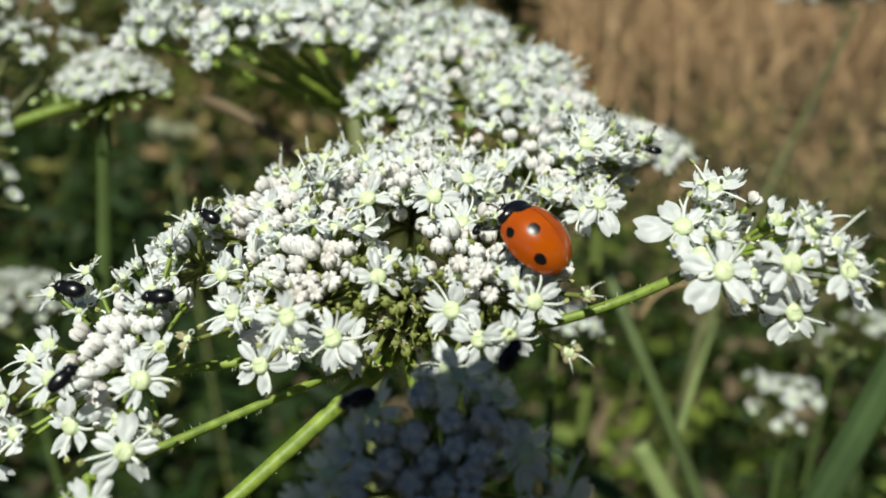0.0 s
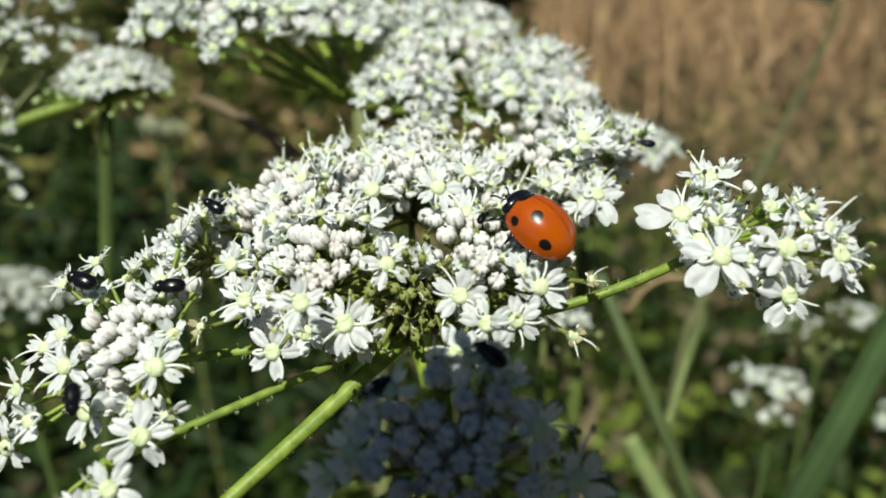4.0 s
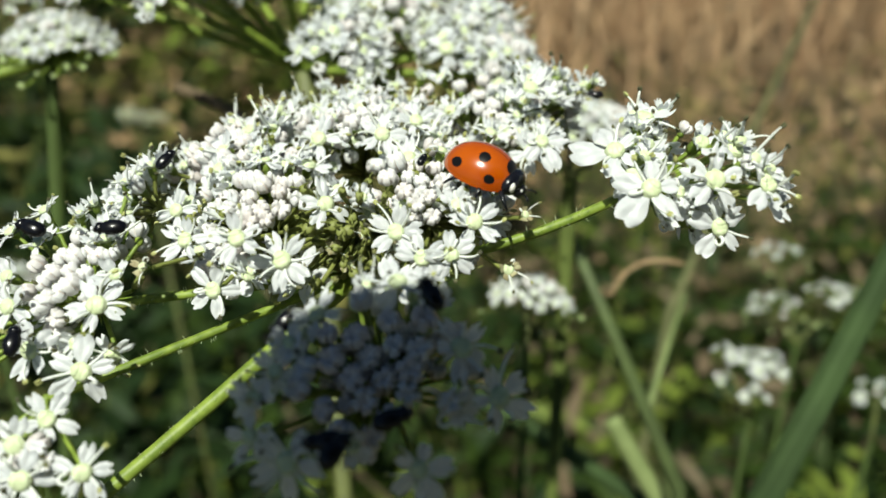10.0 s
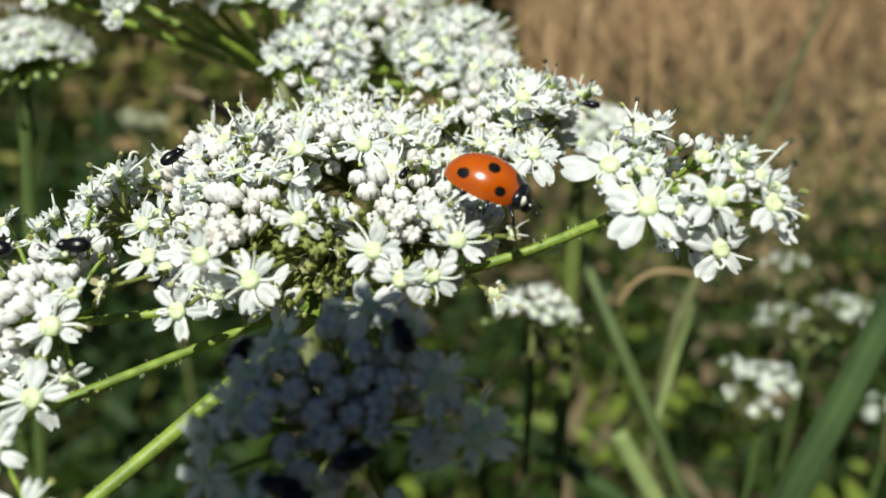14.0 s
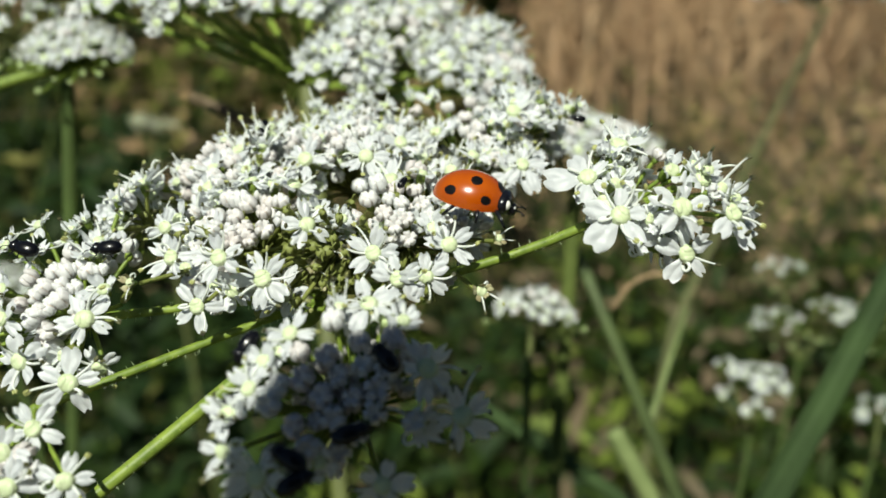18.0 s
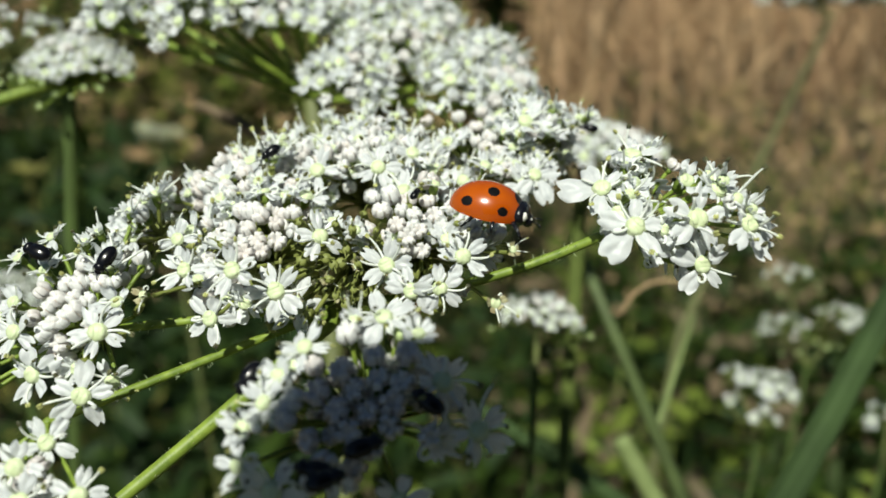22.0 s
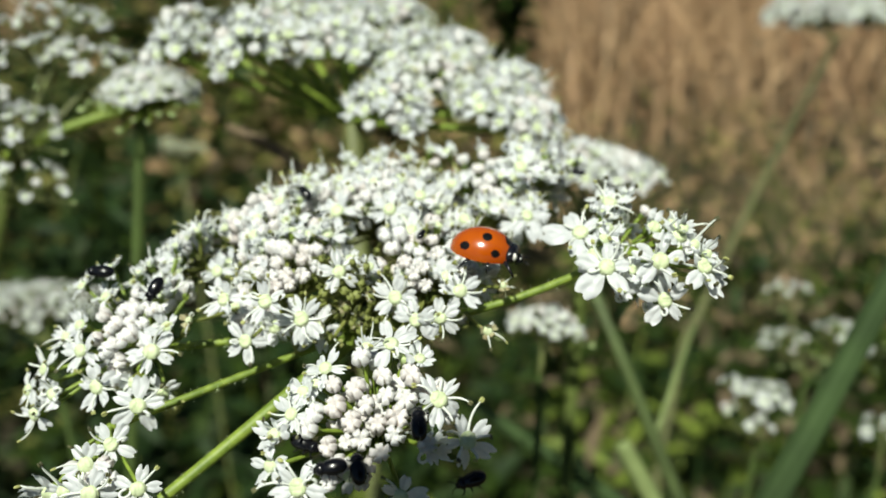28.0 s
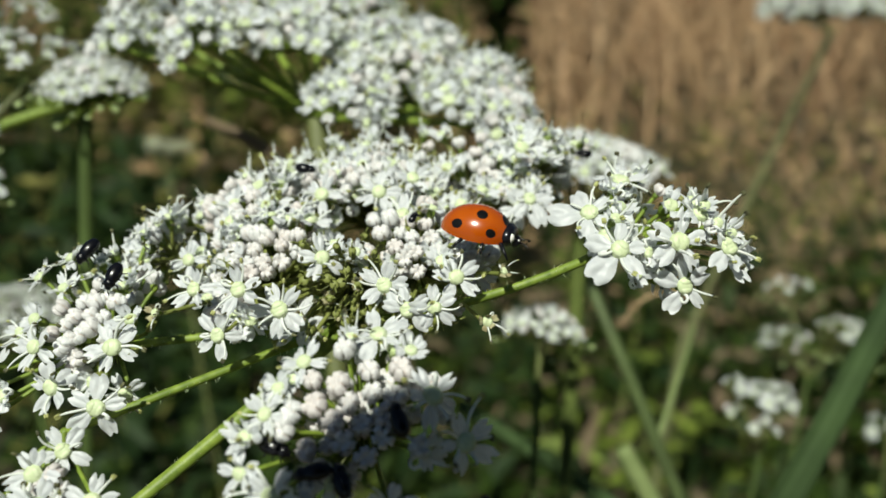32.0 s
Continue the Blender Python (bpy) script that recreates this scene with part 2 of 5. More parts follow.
# darker copy of the stem green, with shade put into its colour
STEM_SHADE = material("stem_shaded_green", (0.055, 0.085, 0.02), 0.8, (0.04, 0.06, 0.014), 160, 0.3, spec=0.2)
PALE_STEM = material("stem_pale", (0.19, 0.235, 0.09), 0.65, (0.14, 0.18, 0.065), 160, 0.3, spec=0.25)
LEAF_OLIVE = material("leaf_olive", (0.24, 0.225, 0.065), 0.7, (0.15, 0.145, 0.04), 14, 0.2, 0.2, spec=0.2)
STEM_GREY = material("stem_grey_green", (0.13, 0.135, 0.06), 0.8, (0.09, 0.095, 0.04), 90, 0.3, spec=0.2)
STRAW_LIGHT = material("straw_light", (0.56, 0.39, 0.23), 0.7, (0.45, 0.30, 0.165), 6, 0.2, 0.15)
STRAW_DARK = material("straw_dark", (0.17, 0.12, 0.07), 0.75, (0.11, 0.085, 0.045), 6, 0.2, 0.1)
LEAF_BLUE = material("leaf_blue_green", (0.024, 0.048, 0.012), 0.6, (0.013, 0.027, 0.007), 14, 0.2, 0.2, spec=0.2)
STRAW = material("straw_tan", (0.50, 0.335, 0.185), 0.7, (0.38, 0.24, 0.12), 6, 0.2, 0.15)
STRAW_RED = material("straw_rust", (0.42, 0.255, 0.14), 0.7, (0.33, 0.205, 0.11), 6, 0.2, 0.15)
SOIL = material("soil_litter", (0.060, 0.048, 0.022), 0.9, (0.026, 0.025, 0.012), 5, 0.6, detail=8)
PHONE = material("phone_black", (0.02, 0.02, 0.022), 0.3, (0.03, 0.03, 0.03), 50)


# ---- mesh builders ----
class Shape:
    """Gathers vertices and faces with material slots for one mesh."""

    def __init__(self):
        self.v, self.f, self.s = [], [], []

    def grid(self, rows, slot=0, closed=False):
        base, w = len(self.v), len(rows[0])
        for r in rows:
            self.v += [tuple(p) for p in r]
        for i in range(len(rows) - 1):
            for j in range(w if closed else w - 1):
                k = (j + 1) % w
                self.f.append((base + i * w + j, base + i * w + k, base + (i + 1) * w + k, base + (i + 1) * w + j))
                self.s.append(slot)

    def tube(self, pts, radii, slot=0, sides=6, caps=True):
        pts = [Vector(p) for p in pts]
        rows = []
        side = None
        for i, p in enumerate(pts):
            d = (pts[min(i + 1, len(pts) - 1)] - pts[max(i - 1, 0)]).normalized()
            if side is None:
                side = d.orthogonal().normalized()
            side = (side - d * side.dot(d)).normalized()
            up = d.cross(side)
            r = radii[i] if hasattr(radii, "__len__") else radii
            rows.append([p + (side * math.cos(a) + up * math.sin(a)) * r for a in (2 * math.pi * k / sides for k in range(sides))])
        base = len(self.v)
        self.grid(rows, slot, True)
        if caps:
            self.f.append(tuple(range(base + sides - 1, base - 1, -1)))
            self.f.append(tuple(range(base + (len(pts) - 1) * sides, base + len(pts) * sides)))
            self.s += [slot, slot]

    def ball(self, c, rx, ry, rz, slot=0, n=8, m=6, lobes=0, depth=0.0, turn_m=None):
        rows = []
        for i in range(m + 1):
            th = math.pi * i / m
            row = []
            for j in range(n):
                a = 2 * math.pi * j / n
                k = 1 + depth * math.cos(lobes * a) * math.sin(th) if lobes else 1
                p = Vector((rx * k * math.sin(th) * math.cos(a), ry * k * math.sin(th) * math.sin(a), rz * math.cos(th)))
                row.append((turn_m @ p if turn_m else p) + Vector(c))
            rows.append(row)
        self.grid(rows, slot, True)

    def mesh(self, name, mats):
        me = bpy.data.meshes.new(name)
        me.from_pydata(self.v, [], self.f)
        for m in mats:
            me.materials.append(m)
        me.polygons.foreach_set("material_index", self.s)
        me.polygons.foreach_set("use_smooth", [True] * len(self.f))
        me.update()
        return me


def place(name, mesh, parent, m=None, label=""):
    """A part: one mesh under its thing or part, at the world pose m while all things are at rest."""
    ob = new(name, mesh)
    ob.parent = parent
    if m is not None:
        ob.matrix_basis = rest[parent].inverted() @ m
        rest[ob] = m
    else:
        rest[ob] = rest[parent]
    if label:
        tagged(ob, label)
    return ob


rest = {}


def thing(name, m, label, category, group="", kind="", mesh=None):
    ob = new(name, mesh)
    ob.matrix_basis = m
    rest[ob] = m
    return tagged(ob, label, category, group, kind)


def frame_on(p, axis, spin=0.0, size=1.0):
    """A pose at p whose z is the axis."""
    q = Vector(axis).to_track_quat("Z", "Y").to_matrix().to_4x4()
    return Matrix.Translation(p) @ q @ Matrix.Rotation(spin, 4, "Z") @ Matrix.Diagonal((size, size, size, 1))


def bend(a, b, lift, n=7):
    """A curved line from a to b that bulges by lift."""
    a, b, lift = Vector(a), Vector(b), Vector(lift)
    return [a.lerp(b, t) + lift * (4 * t * (1 - t)) for t in (i / (n - 1) for i in range(n))]


MM = 0.001


def petal_rows(length, width, notch, lift, tip, crease, twist, ang, base, wave):
    """One petal as rows of points, in the floret's space: a narrow claw, then two rounded lobes on either side of a creased midrib, with a notch between them."""
    rows = []
    n, cols = 10, (-1.0, -0.82, -0.55, -0.28, -0.1, 0.1, 0.28, 0.55, 0.82, 1.0)
    spine = []
    r0, z0 = base, 0.0
    for i in range(n + 1):
        s = i / n
        slope = lift + 0.30 - 0.62 * s + tip * max(0.0, (s - 0.62) / 0.38) ** 1.5
        if i:
            r0 += length / n * math.cos(slope)
            z0 += length / n * math.sin(slope)
        spine.append((r0, z0, slope))
    for i in range(n + 1):
        s = i / n
        w = width * (0.36 + 0.64 * math.sin(min(1.0, s / 0.66) * math.pi / 2) ** 1.5) * (1 - 0.16 * max(0.0, (s - 0.75) / 0.25) ** 2)
        row = []
        for u in cols:
            reach = s * (1 - 0.20 * (max(0.0, abs(u) - 0.5) / 0.5) ** 2 - notch * math.exp(-(u / 0.30) ** 2))
            k = min(n - 1, int(reach * n))
            f = reach * n - k
            r = spine[k][0] + (spine[k + 1][0] - spine[k][0]) * f
            z = spine[k][1] + (spine[k + 1][1] - spine[k][1]) * f
            y = 0.5 * w * u
            bow = -crease * math.exp(-(u / 0.22) ** 2) * (0.3 + 0.7 * s) - 0.30 * max(0.0, abs(u) - 0.55) ** 1.5 + 0.035 * math.sin(9 * s + wave + 4 * u)
            z += w * bow + twist * y * s
            row.append((r * math.cos(ang) - y * math.sin(ang), r * math.sin(ang) + y * math.cos(ang), z))
        rows.append(row)
    return rows


def floret_mesh(rng, petals, lift, stamens, name="floret", skin=None, coils=1, slim=0.58, reach=(1.6, 2.5), rise=(0.05, 0.9), tips=0.5, notch=1.0, disc=0.70, curl=(-0.3, 0.1, 0.5, 1.0), anthers=None):
    """An open floret: five notched petals, a lumpy disc, long and coiled stamens. petals: lengths of the five in millimetres."""
    s = Shape()
    for k, ln in enumerate(petals):
        ang = 2 * math.pi * k / 5 + rng.uniform(-0.14, 0.14)
        s.grid(petal_rows(ln * MM, ln * MM * slim * rng.uniform(0.82, 1.15), rng.uniform(0.16, 0.36) * notch, lift + rng.gauss(0, 0.20), rng.choice(curl), rng.uniform(0.08, 0.2), rng.gauss(0, 0.30), ang, disc * 0.62 * MM, rng.uniform(0, 6.28)), 0)
    s.ball((0, 0, 0.10 * MM), disc * MM, disc * 0.94 * MM, 0.30 * MM, 1, 18, 8, 9, 0.035)
    for sgn in (1, -1):
        s.ball((sgn * disc * 0.42 * MM, 0, 0.26 * MM), disc * 0.42 * MM, disc * 0.66 * MM, 0.17 * MM, 1, 9, 6)
    s.ball((0, 0, -0.45 * MM), 0.46 * MM, 0.38 * MM, 0.75 * MM, 4, 8, 5, 5, 0.06)
    gaps = [0, 1, 2, 3, 4]
    rng.shuffle(gaps)
    for n, k in enumerate(gaps[:stamens + coils]):
        ang = 2 * math.pi * (k + 0.5) / 5 + rng.uniform(-0.2, 0.2)
        pts = []
        if n < stamens:
            ln = rng.uniform(*reach) * MM
            e = rng.uniform(*rise)
            hook = rng.choice((-0.1, 0.0, 0.15, 0.35, 0.8))
            side = rng.uniform(-0.35, 0.35)
            for i in range(8):
                t = i / 7
                r = disc * 0.8 * MM + ln * t * math.cos(e) * (1 - hook * 0.5 * t * t)
                z = ln * t * math.sin(e) + ln * 0.35 * hook * math.sin(math.pi * min(1.0, t * 1.15))
                a = ang + side * t * t
                pts.append((r * math.cos(a), r * math.sin(a), z))
            s.tube(pts, [0.13 * MM, 0.115 * MM, 0.105 * MM, 0.10 * MM, 0.095 * MM, 0.085 * MM, 0.07 * MM, 0.05 * MM], 2, 6, False)
            d = (Vector(pts[-1]) - Vector(pts[-2])).normalized()
            q = d.orthogonal().normalized()
            q.rotate(Matrix.Rotation(rng.uniform(0, 6.28), 3, d))
            m = Matrix((q, d.cross(q), d)).transposed()
            slot = 3 if rng.random() < tips else 5
            for sgn in (1, -1):
                s.ball(Vector(pts[-1]) + m @ Vector((sgn * 0.09, 0, 0.02)) * MM, 0.11 * MM, 0.13 * MM, 0.24 * MM, slot, 7, 5, turn_m=m)
        else:
            q = rng.uniform(0.26, 0.42) * MM
            c0 = disc * 0.95 * MM + q
            tilt = rng.uniform(0.5, 1.4)
            for i in range(9):
                b = 3.14 - 5.4 * i / 8
                r, o = c0 + q * 1.2 * math.cos(b), q * math.sin(b)
                y, z = o * math.cos(tilt), o * math.sin(tilt) + 0.16 * MM
                pts.append((r * math.cos(ang) - y * math.sin(ang), r * math.sin(ang) + y * math.cos(ang), z))
            s.tube(pts, [0.12 * MM] * 8 + [0.08 * MM], 2, 6, False)
            s.ball(pts[-1], 0.20 * MM, 0.14 * MM, 0.15 * MM, 3 if rng.random() < tips else 5, 6, 4)
    return s.mesh(name, [skin or PETAL, DISC, THREAD, ANTHER, STALK, ANTHER_PALE])


def bud_mesh(rng, r, name="bud", mat=None):
    """A closed bud: five creased petals bulging apart at deep seams, their tips folded into a dented top, on a green ovary."""
    s = Shape()
    steps = (0.0, 0.05, 0.18, 0.34, 0.5, 0.66, 0.82, 0.95)
    w8 = len(steps)
    lobe = [rng.uniform(0.86, 1.12) for _ in range(5)]
    high = [rng.uniform(-0.12, 0.16) for _ in range(5)]
    rows = []
    m = 11
    for i in range(m + 1):
        th = math.pi * i / m
        row = []
        for k in range(5):
            for f in steps:
                a = 2 * math.pi * (k + f) / 5 + 0.10 * math.cos(th) * (k % 2)
                edge = min(f, 1 - f)
                seam = 1 - 0.48 * math.exp(-(edge / 0.09) ** 2)
                fold = 1 - 0.13 * math.exp(-((f - 0.5) / 0.10) ** 2)
                own = lobe[k] if edge > 0.02 else 0.5 * (lobe[k] + lobe[k - 1])
                upper = math.exp(-((th - 0.62) / 0.42) ** 2)
                grow = own * (1 - (1 - seam) * (0.55 + 0.45 * math.sin(th))) * (1 - (1 - fold) * (0.35 + upper))
                w = math.sin(th) ** 0.80 * (1 + 0.12 * math.cos(th) - 0.16 * max(0.0, -math.cos(th)))
                z = r * (0.80 * math.cos(th) + (0.22 + high[k]) * math.sin(math.pi * f) * upper - 0.46 * math.exp(-(th / 0.34) ** 2))
                row.append((r * w * grow * math.cos(a), r * w * grow * math.sin(a), z))
        rows.append(row)
    first = len(s.f)
    s.grid(rows, 0, True)
    for i in range(1, 8):
        for j in range(5 * w8):
            if j % w8 in (0, w8 - 1) and rng.random() < 0.85:
                s.s[first + i * 5 * w8 + j] = 2
    s.ball((0, 0, -r * 1.05), r * 0.5, r * 0.45, r * 0.6, 1, 7, 5)
    return s.mesh(name, [mat or BUD, STALK, BUD_SEAM if mat is None else mat])


def ovary_mesh(rng, name="bud"):
    """A young green fruit seen below the florets: a ribbed oval with two short styles."""
    s = Shape()
    s.ball((0, 0, 0), 0.42 * MM, 0.34 * MM, 0.85 * MM, 0, 12, 8, 6, 0.10)
    s.ball((0, 0, 0.78 * MM), 0.40 * MM, 0.36 * MM, 0.16 * MM, 1, 10, 5)
    for sgn in (1, -1):
        s.tube([(sgn * 0.15 * MM, 0, 0.85 * MM), (sgn * 0.4 * MM, rng.uniform(-0.1, 0.1) * MM, 1.25 * MM), (sgn * 0.75 * MM, 0, 1.4 * MM)], [0.08 * MM, 0.06 * MM, 0.05 * MM], 1, 5)
    return s.mesh(name, [OLIVE_BUD, PEDICEL])


rng = random.Random(5)
EVEN = lambda lo, hi: [rng.uniform(lo, hi) for _ in range(5)]
FLORET = [floret_mesh(rng, EVEN(1.5, 2.0), 0.08, rng.choice((3, 4, 4, 5)), coils=rng.choice((0, 1))) for _ in range(16)]
FLORET_SMALL = [floret_mesh(rng, EVEN(1.1, 1.6), 0.50, rng.choice((0, 0, 1, 2)), slim=0.74, coils=rng.choice((1, 2, 3)), disc=0.55, curl=(0.3, 1.2, 2.2, 2.8), rise=(0.3, 1.2)) for _ in range(16)]
FLORET_DRY = [floret_mesh(rng, EVEN(1.2, 1.7), 0.7, 2, skin=WITHER, curl=(1.2, 2.2, 2.8)) for _ in range(3)]
FLORET_WIDE = [floret_mesh(rng, [2.9, 2.2, 1.5, 1.5, 2.2], 0.02, 3, slim=0.62, notch=0.55) for _ in range(5)]
FLORET_BARE = [floret_mesh(rng, EVEN(1.6, 2.2), 0.02, 2, slim=0.60, notch=0.5, coils=1) for _ in range(5)]
FLORET_SPENT = [floret_mesh(rng, EVEN(0.9, 1.3), 0.9, 4, slim=0.7, coils=0, reach=(2.0, 3.1), rise=(0.7, 1.5), disc=0.55, tips=0.8) for _ in range(5)]
FLORET_TUFT = [floret_mesh(rng, EVEN(0.8, 1.2), 1.0, rng.choice((1, 1, 2)), slim=0.7, coils=1, reach=(1.9, 2.8), rise=(0.9, 1.5), tips=1.0, disc=0.5) for _ in range(5)]
BUDS = [bud_mesh(rng, 0.86 * MM) for _ in range(12)]
BUDS_OLIVE = [ovary_mesh(rng) for _ in range(4)]
BUDS_GREEN = [bud_mesh(rng, 0.75 * MM, "bud", PALE_BUD) for _ in range(3)]


GAPS = []


def in_gap(p, t, q):
    """Whether p lies in the slanting hollow of radius q through t."""
    d = p - t
    k = d.dot(SLANT)
    return -0.007 < k < 0.008 and (d - SLANT * k).length < q


SLANT = turn(0.0, 0.08, 1.0)


def umbellet(parent, hub0, c, axis, radius, n, share, wide, seed, drop=0.42, thick=0.40, hairs=False, scale=1.0, spread=1.0, bow=(0, 0, 0), fill=True, hub=None, skin=None, buds=(), bud_size=1.0, wide_size=1.0, clear=1.6):
    """One umbellet of an umbel: its ray from hub0, pedicels, and n florets and buds on a low dome round c.
    share: the part of buds among them; wide: (x, y, z, kind, size) of the outer florets, in centimetres."""
    rg = random.Random(seed)
    axis = Vector(axis).normalized()
    hub = hub or c - axis * radius * 0.85
    e1 = axis.orthogonal().normalized()
    e2 = axis.cross(e1)
    stalks = Shape()
    if hub0 is not None:
        pts = bend(hub0, hub, Vector(bow), 9)
        stalks.tube(pts, thick * MM, 0, 7)
        if hairs:
            for k in range(46):
                t = rg.uniform(0.05, 0.98) * (len(pts) - 1)
                i = min(int(t), len(pts) - 2)
                p = pts[i].lerp(pts[i + 1], t - i)
                d = (pts[i + 1] - pts[i]).normalized()
                o = (d.orthogonal().normalized()).copy()
                o.rotate(Matrix.Rotation(rg.uniform(0, 6.28), 3, d))
                stalks.tube([p + o * thick * MM * 0.8, p + o * (thick * MM + rg.uniform(0.2, 0.45) * MM) + d * 0.1 * MM], [0.04 * MM, 0.015 * MM], 1, 3, False)
    stalks.ball(hub, thick * 1.3 * MM, thick * 1.3 * MM, thick * 1.1 * MM, 0, 8, 5)
    for k in range(6):
        a = k * 1.05
        o = e1 * math.cos(a) + e2 * math.sin(a)
        stalks.tube([hub, hub + o * 0.9 * MM - axis * 0.5 * MM, hub + o * 1.4 * MM - axis * 1.0 * MM], [0.12 * MM, 0.09 * MM, 0.02 * MM], 0, 4, False)
    items = []
    taken = [(V(x, y, z), clear) for x, y, z, *_ in wide] + [(V(x, y, z), 1.4) for x, y, z in buds]
    low = n // 2 if fill else 0
    for k in range(n + low):
        under = k >= n
        q = (k + 0.5) / n if not under else (k - n + 0.5) / low
        r = radius * math.sqrt(q) * spread
        a = 2.39996 * k + seed
        p = c + (e1 * math.cos(a) + e2 * math.sin(a)) * (r + rg.gauss(0, 0.3) * MM) - axis * (drop * r * r / radius) + axis * (rg.gauss(0, 0.4) - (1.7 if under else 0)) * MM
        if not under and any((p - t).length < q * MM * scale for t, q in taken) or any(in_gap(p, t, q * MM) for t, q in GAPS):
            continue
        inner = r / radius
        kind = "bud" if rg.random() < share * (1.25 - 0.5 * inner) else "spent" if rg.random() < 0.06 else "small" if inner < 0.75 or rg.random() < 0.6 else "floret"
        if under and rg.random() < 0.5:
            kind = "olive"
        ax = (p - hub).normalized() * 0.8 + axis * 0.4 + Vector((rg.gauss(0, 0.16), rg.gauss(0, 0.16), 0))
        items.append((p, ax, kind, (rg.uniform(0.84, 1.12) if kind == "bud" else rg.uniform(0.95, 1.25)) * scale))
    for x, y, z, kind, size in wide:
        p = V(x, y, z)
        ax = (p - hub).normalized() * 0.55 + turn(rg.uniform(-0.15, 0.15), 0.35, 1.0) * 0.75
        items.append((p, ax, kind, size * scale * wide_size))
    for x, y, z in buds:
        p = V(x, y, z)
        items.append((p, (p - hub).normalized() * 0.8 + axis * 0.3 + turn(rg.uniform(-0.5, 0.5), rg.uniform(0.0, 0.5), 0.6) * 0.5, "bud", rg.uniform(0.78, 1.02) * bud_size))
    for p, ax, kind, size in items:
        ax = ax.normalized()
        foot = p - ax * 1.0 * MM
        stalks.tube([hub, hub.lerp(foot, 0.5) + (axis * 0.1 - ax * 0.12) * (foot - hub).length, foot], [0.22 * MM, 0.19 * MM, 0.2 * MM], 0, 5, False)
    ob = place("umbellet", stalks.mesh("umbellet", [skin or (STALK if thick > 0.45 else PEDICEL), HAIR]), parent, Matrix())
    pick = {"bud": BUDS, "small": FLORET_SMALL, "floret": FLORET, "wide": FLORET_WIDE, "bare": FLORET_BARE, "green": BUDS_GREEN, "dry": FLORET_DRY, "spent": FLORET_SPENT, "olive": BUDS_OLIVE, "tuft": FLORET_TUFT}
    for p, ax, kind, size in items:
        name = "bud" if kind in ("bud", "green", "olive") else "floret"
        spin = rg.uniform(0, 6.28)
        if kind == "wide":
            m = frame_on(p, ax).to_3x3()
            o = p - c
            spin = math.atan2(o.dot(m.col[1]), o.dot(m.col[0]))
        uneven = Matrix.Diagonal((rg.uniform(0.9, 1.1), rg.uniform(0.9, 1.1), rg.uniform(0.9, 1.15), 1)) if name == "bud" else Matrix()
        place(name, rg.choice(pick[kind]), ob, frame_on(p, ax, spin, size) @ uneven)
    return ob


# ---- ground and far field ----
def ground():
    s = Shape()
    n = 60
    far = [math.copysign(3.0 * abs(k) + 0.011 * abs(k) ** 3.2, k) for k in range(-n // 2, n // 2 + 1)]
    rows = [[(x, y, 0.0) for x in far] for y in far]
    s.grid(rows)
    ob = thing("ground", Matrix(), "brown soil with dry plant litter under the grass", "ground", kind="structure", mesh=s.mesh("ground", [SOIL]))
    return ob


def thins(rg, x, y, box, soft=0.12):
    """Whether a plant at x, y is left out, more often towards the uneven border of its stand."""
    x0, x1, y0, y1 = box
    e = min(min(x - x0, x1 - x) / (x1 - x0), min(y - y0, y1 - y) / (y1 - y0)) / soft
    return rg.random() > e + 0.15 + 0.9 * noise.noise(Vector((x * 2.2, y * 2.2, 5.0)))


def blades(name, label, category, n, box, height, width, mats, seed, lean=0.35, keep=None, broad=0.6, clump=0.9, mixed=0.16):
    """A stand of blades, each a bent tapering strip, as one stuff object. The material follows clumps of the ground."""
    rg = random.Random(seed)
    s = Shape()
    x0, x1, y0, y1 = box
    for k in range(n):
        while True:
            x, y = rg.uniform(x0, x1), rg.uniform(y0, y1)
            if (keep is None or keep(x, y)) and not thins(rg, x, y, box):
                break
        h = rg.uniform(*height)
        w = rg.uniform(*width)
        a = rg.uniform(0, 6.28)
        l = rg.gauss(0, lean)
        d = Vector((math.cos(a), math.sin(a), 0))
        sd = Vector((-d.y, d.x, 0))
        rows = []
        for i in range(5):
            t = i / 4
            p = Vector((x, y, 0)) + UP * h * (t - 0.12 * abs(l) * t * t) + d * h * l * t * t
            q = sd * w * ((1 - t) ** 0.6 if broad < 1 else math.sin(math.pi * (0.12 + 0.86 * t))) * 0.5 + sd * 0.0002
            rows.append([p - q, p + d * w * 0.15 * (1 - t), p + q])
        m = noise.noise(Vector((x / clump, y / clump, seed))) * 0.9 + 0.5 + rg.gauss(0, mixed)
        s.grid(rows, min(len(mats) - 1, max(0, int(m * len(mats)))))
    return thing(name, Matrix(), label, category, kind="stuff", mesh=s.mesh(name, mats))


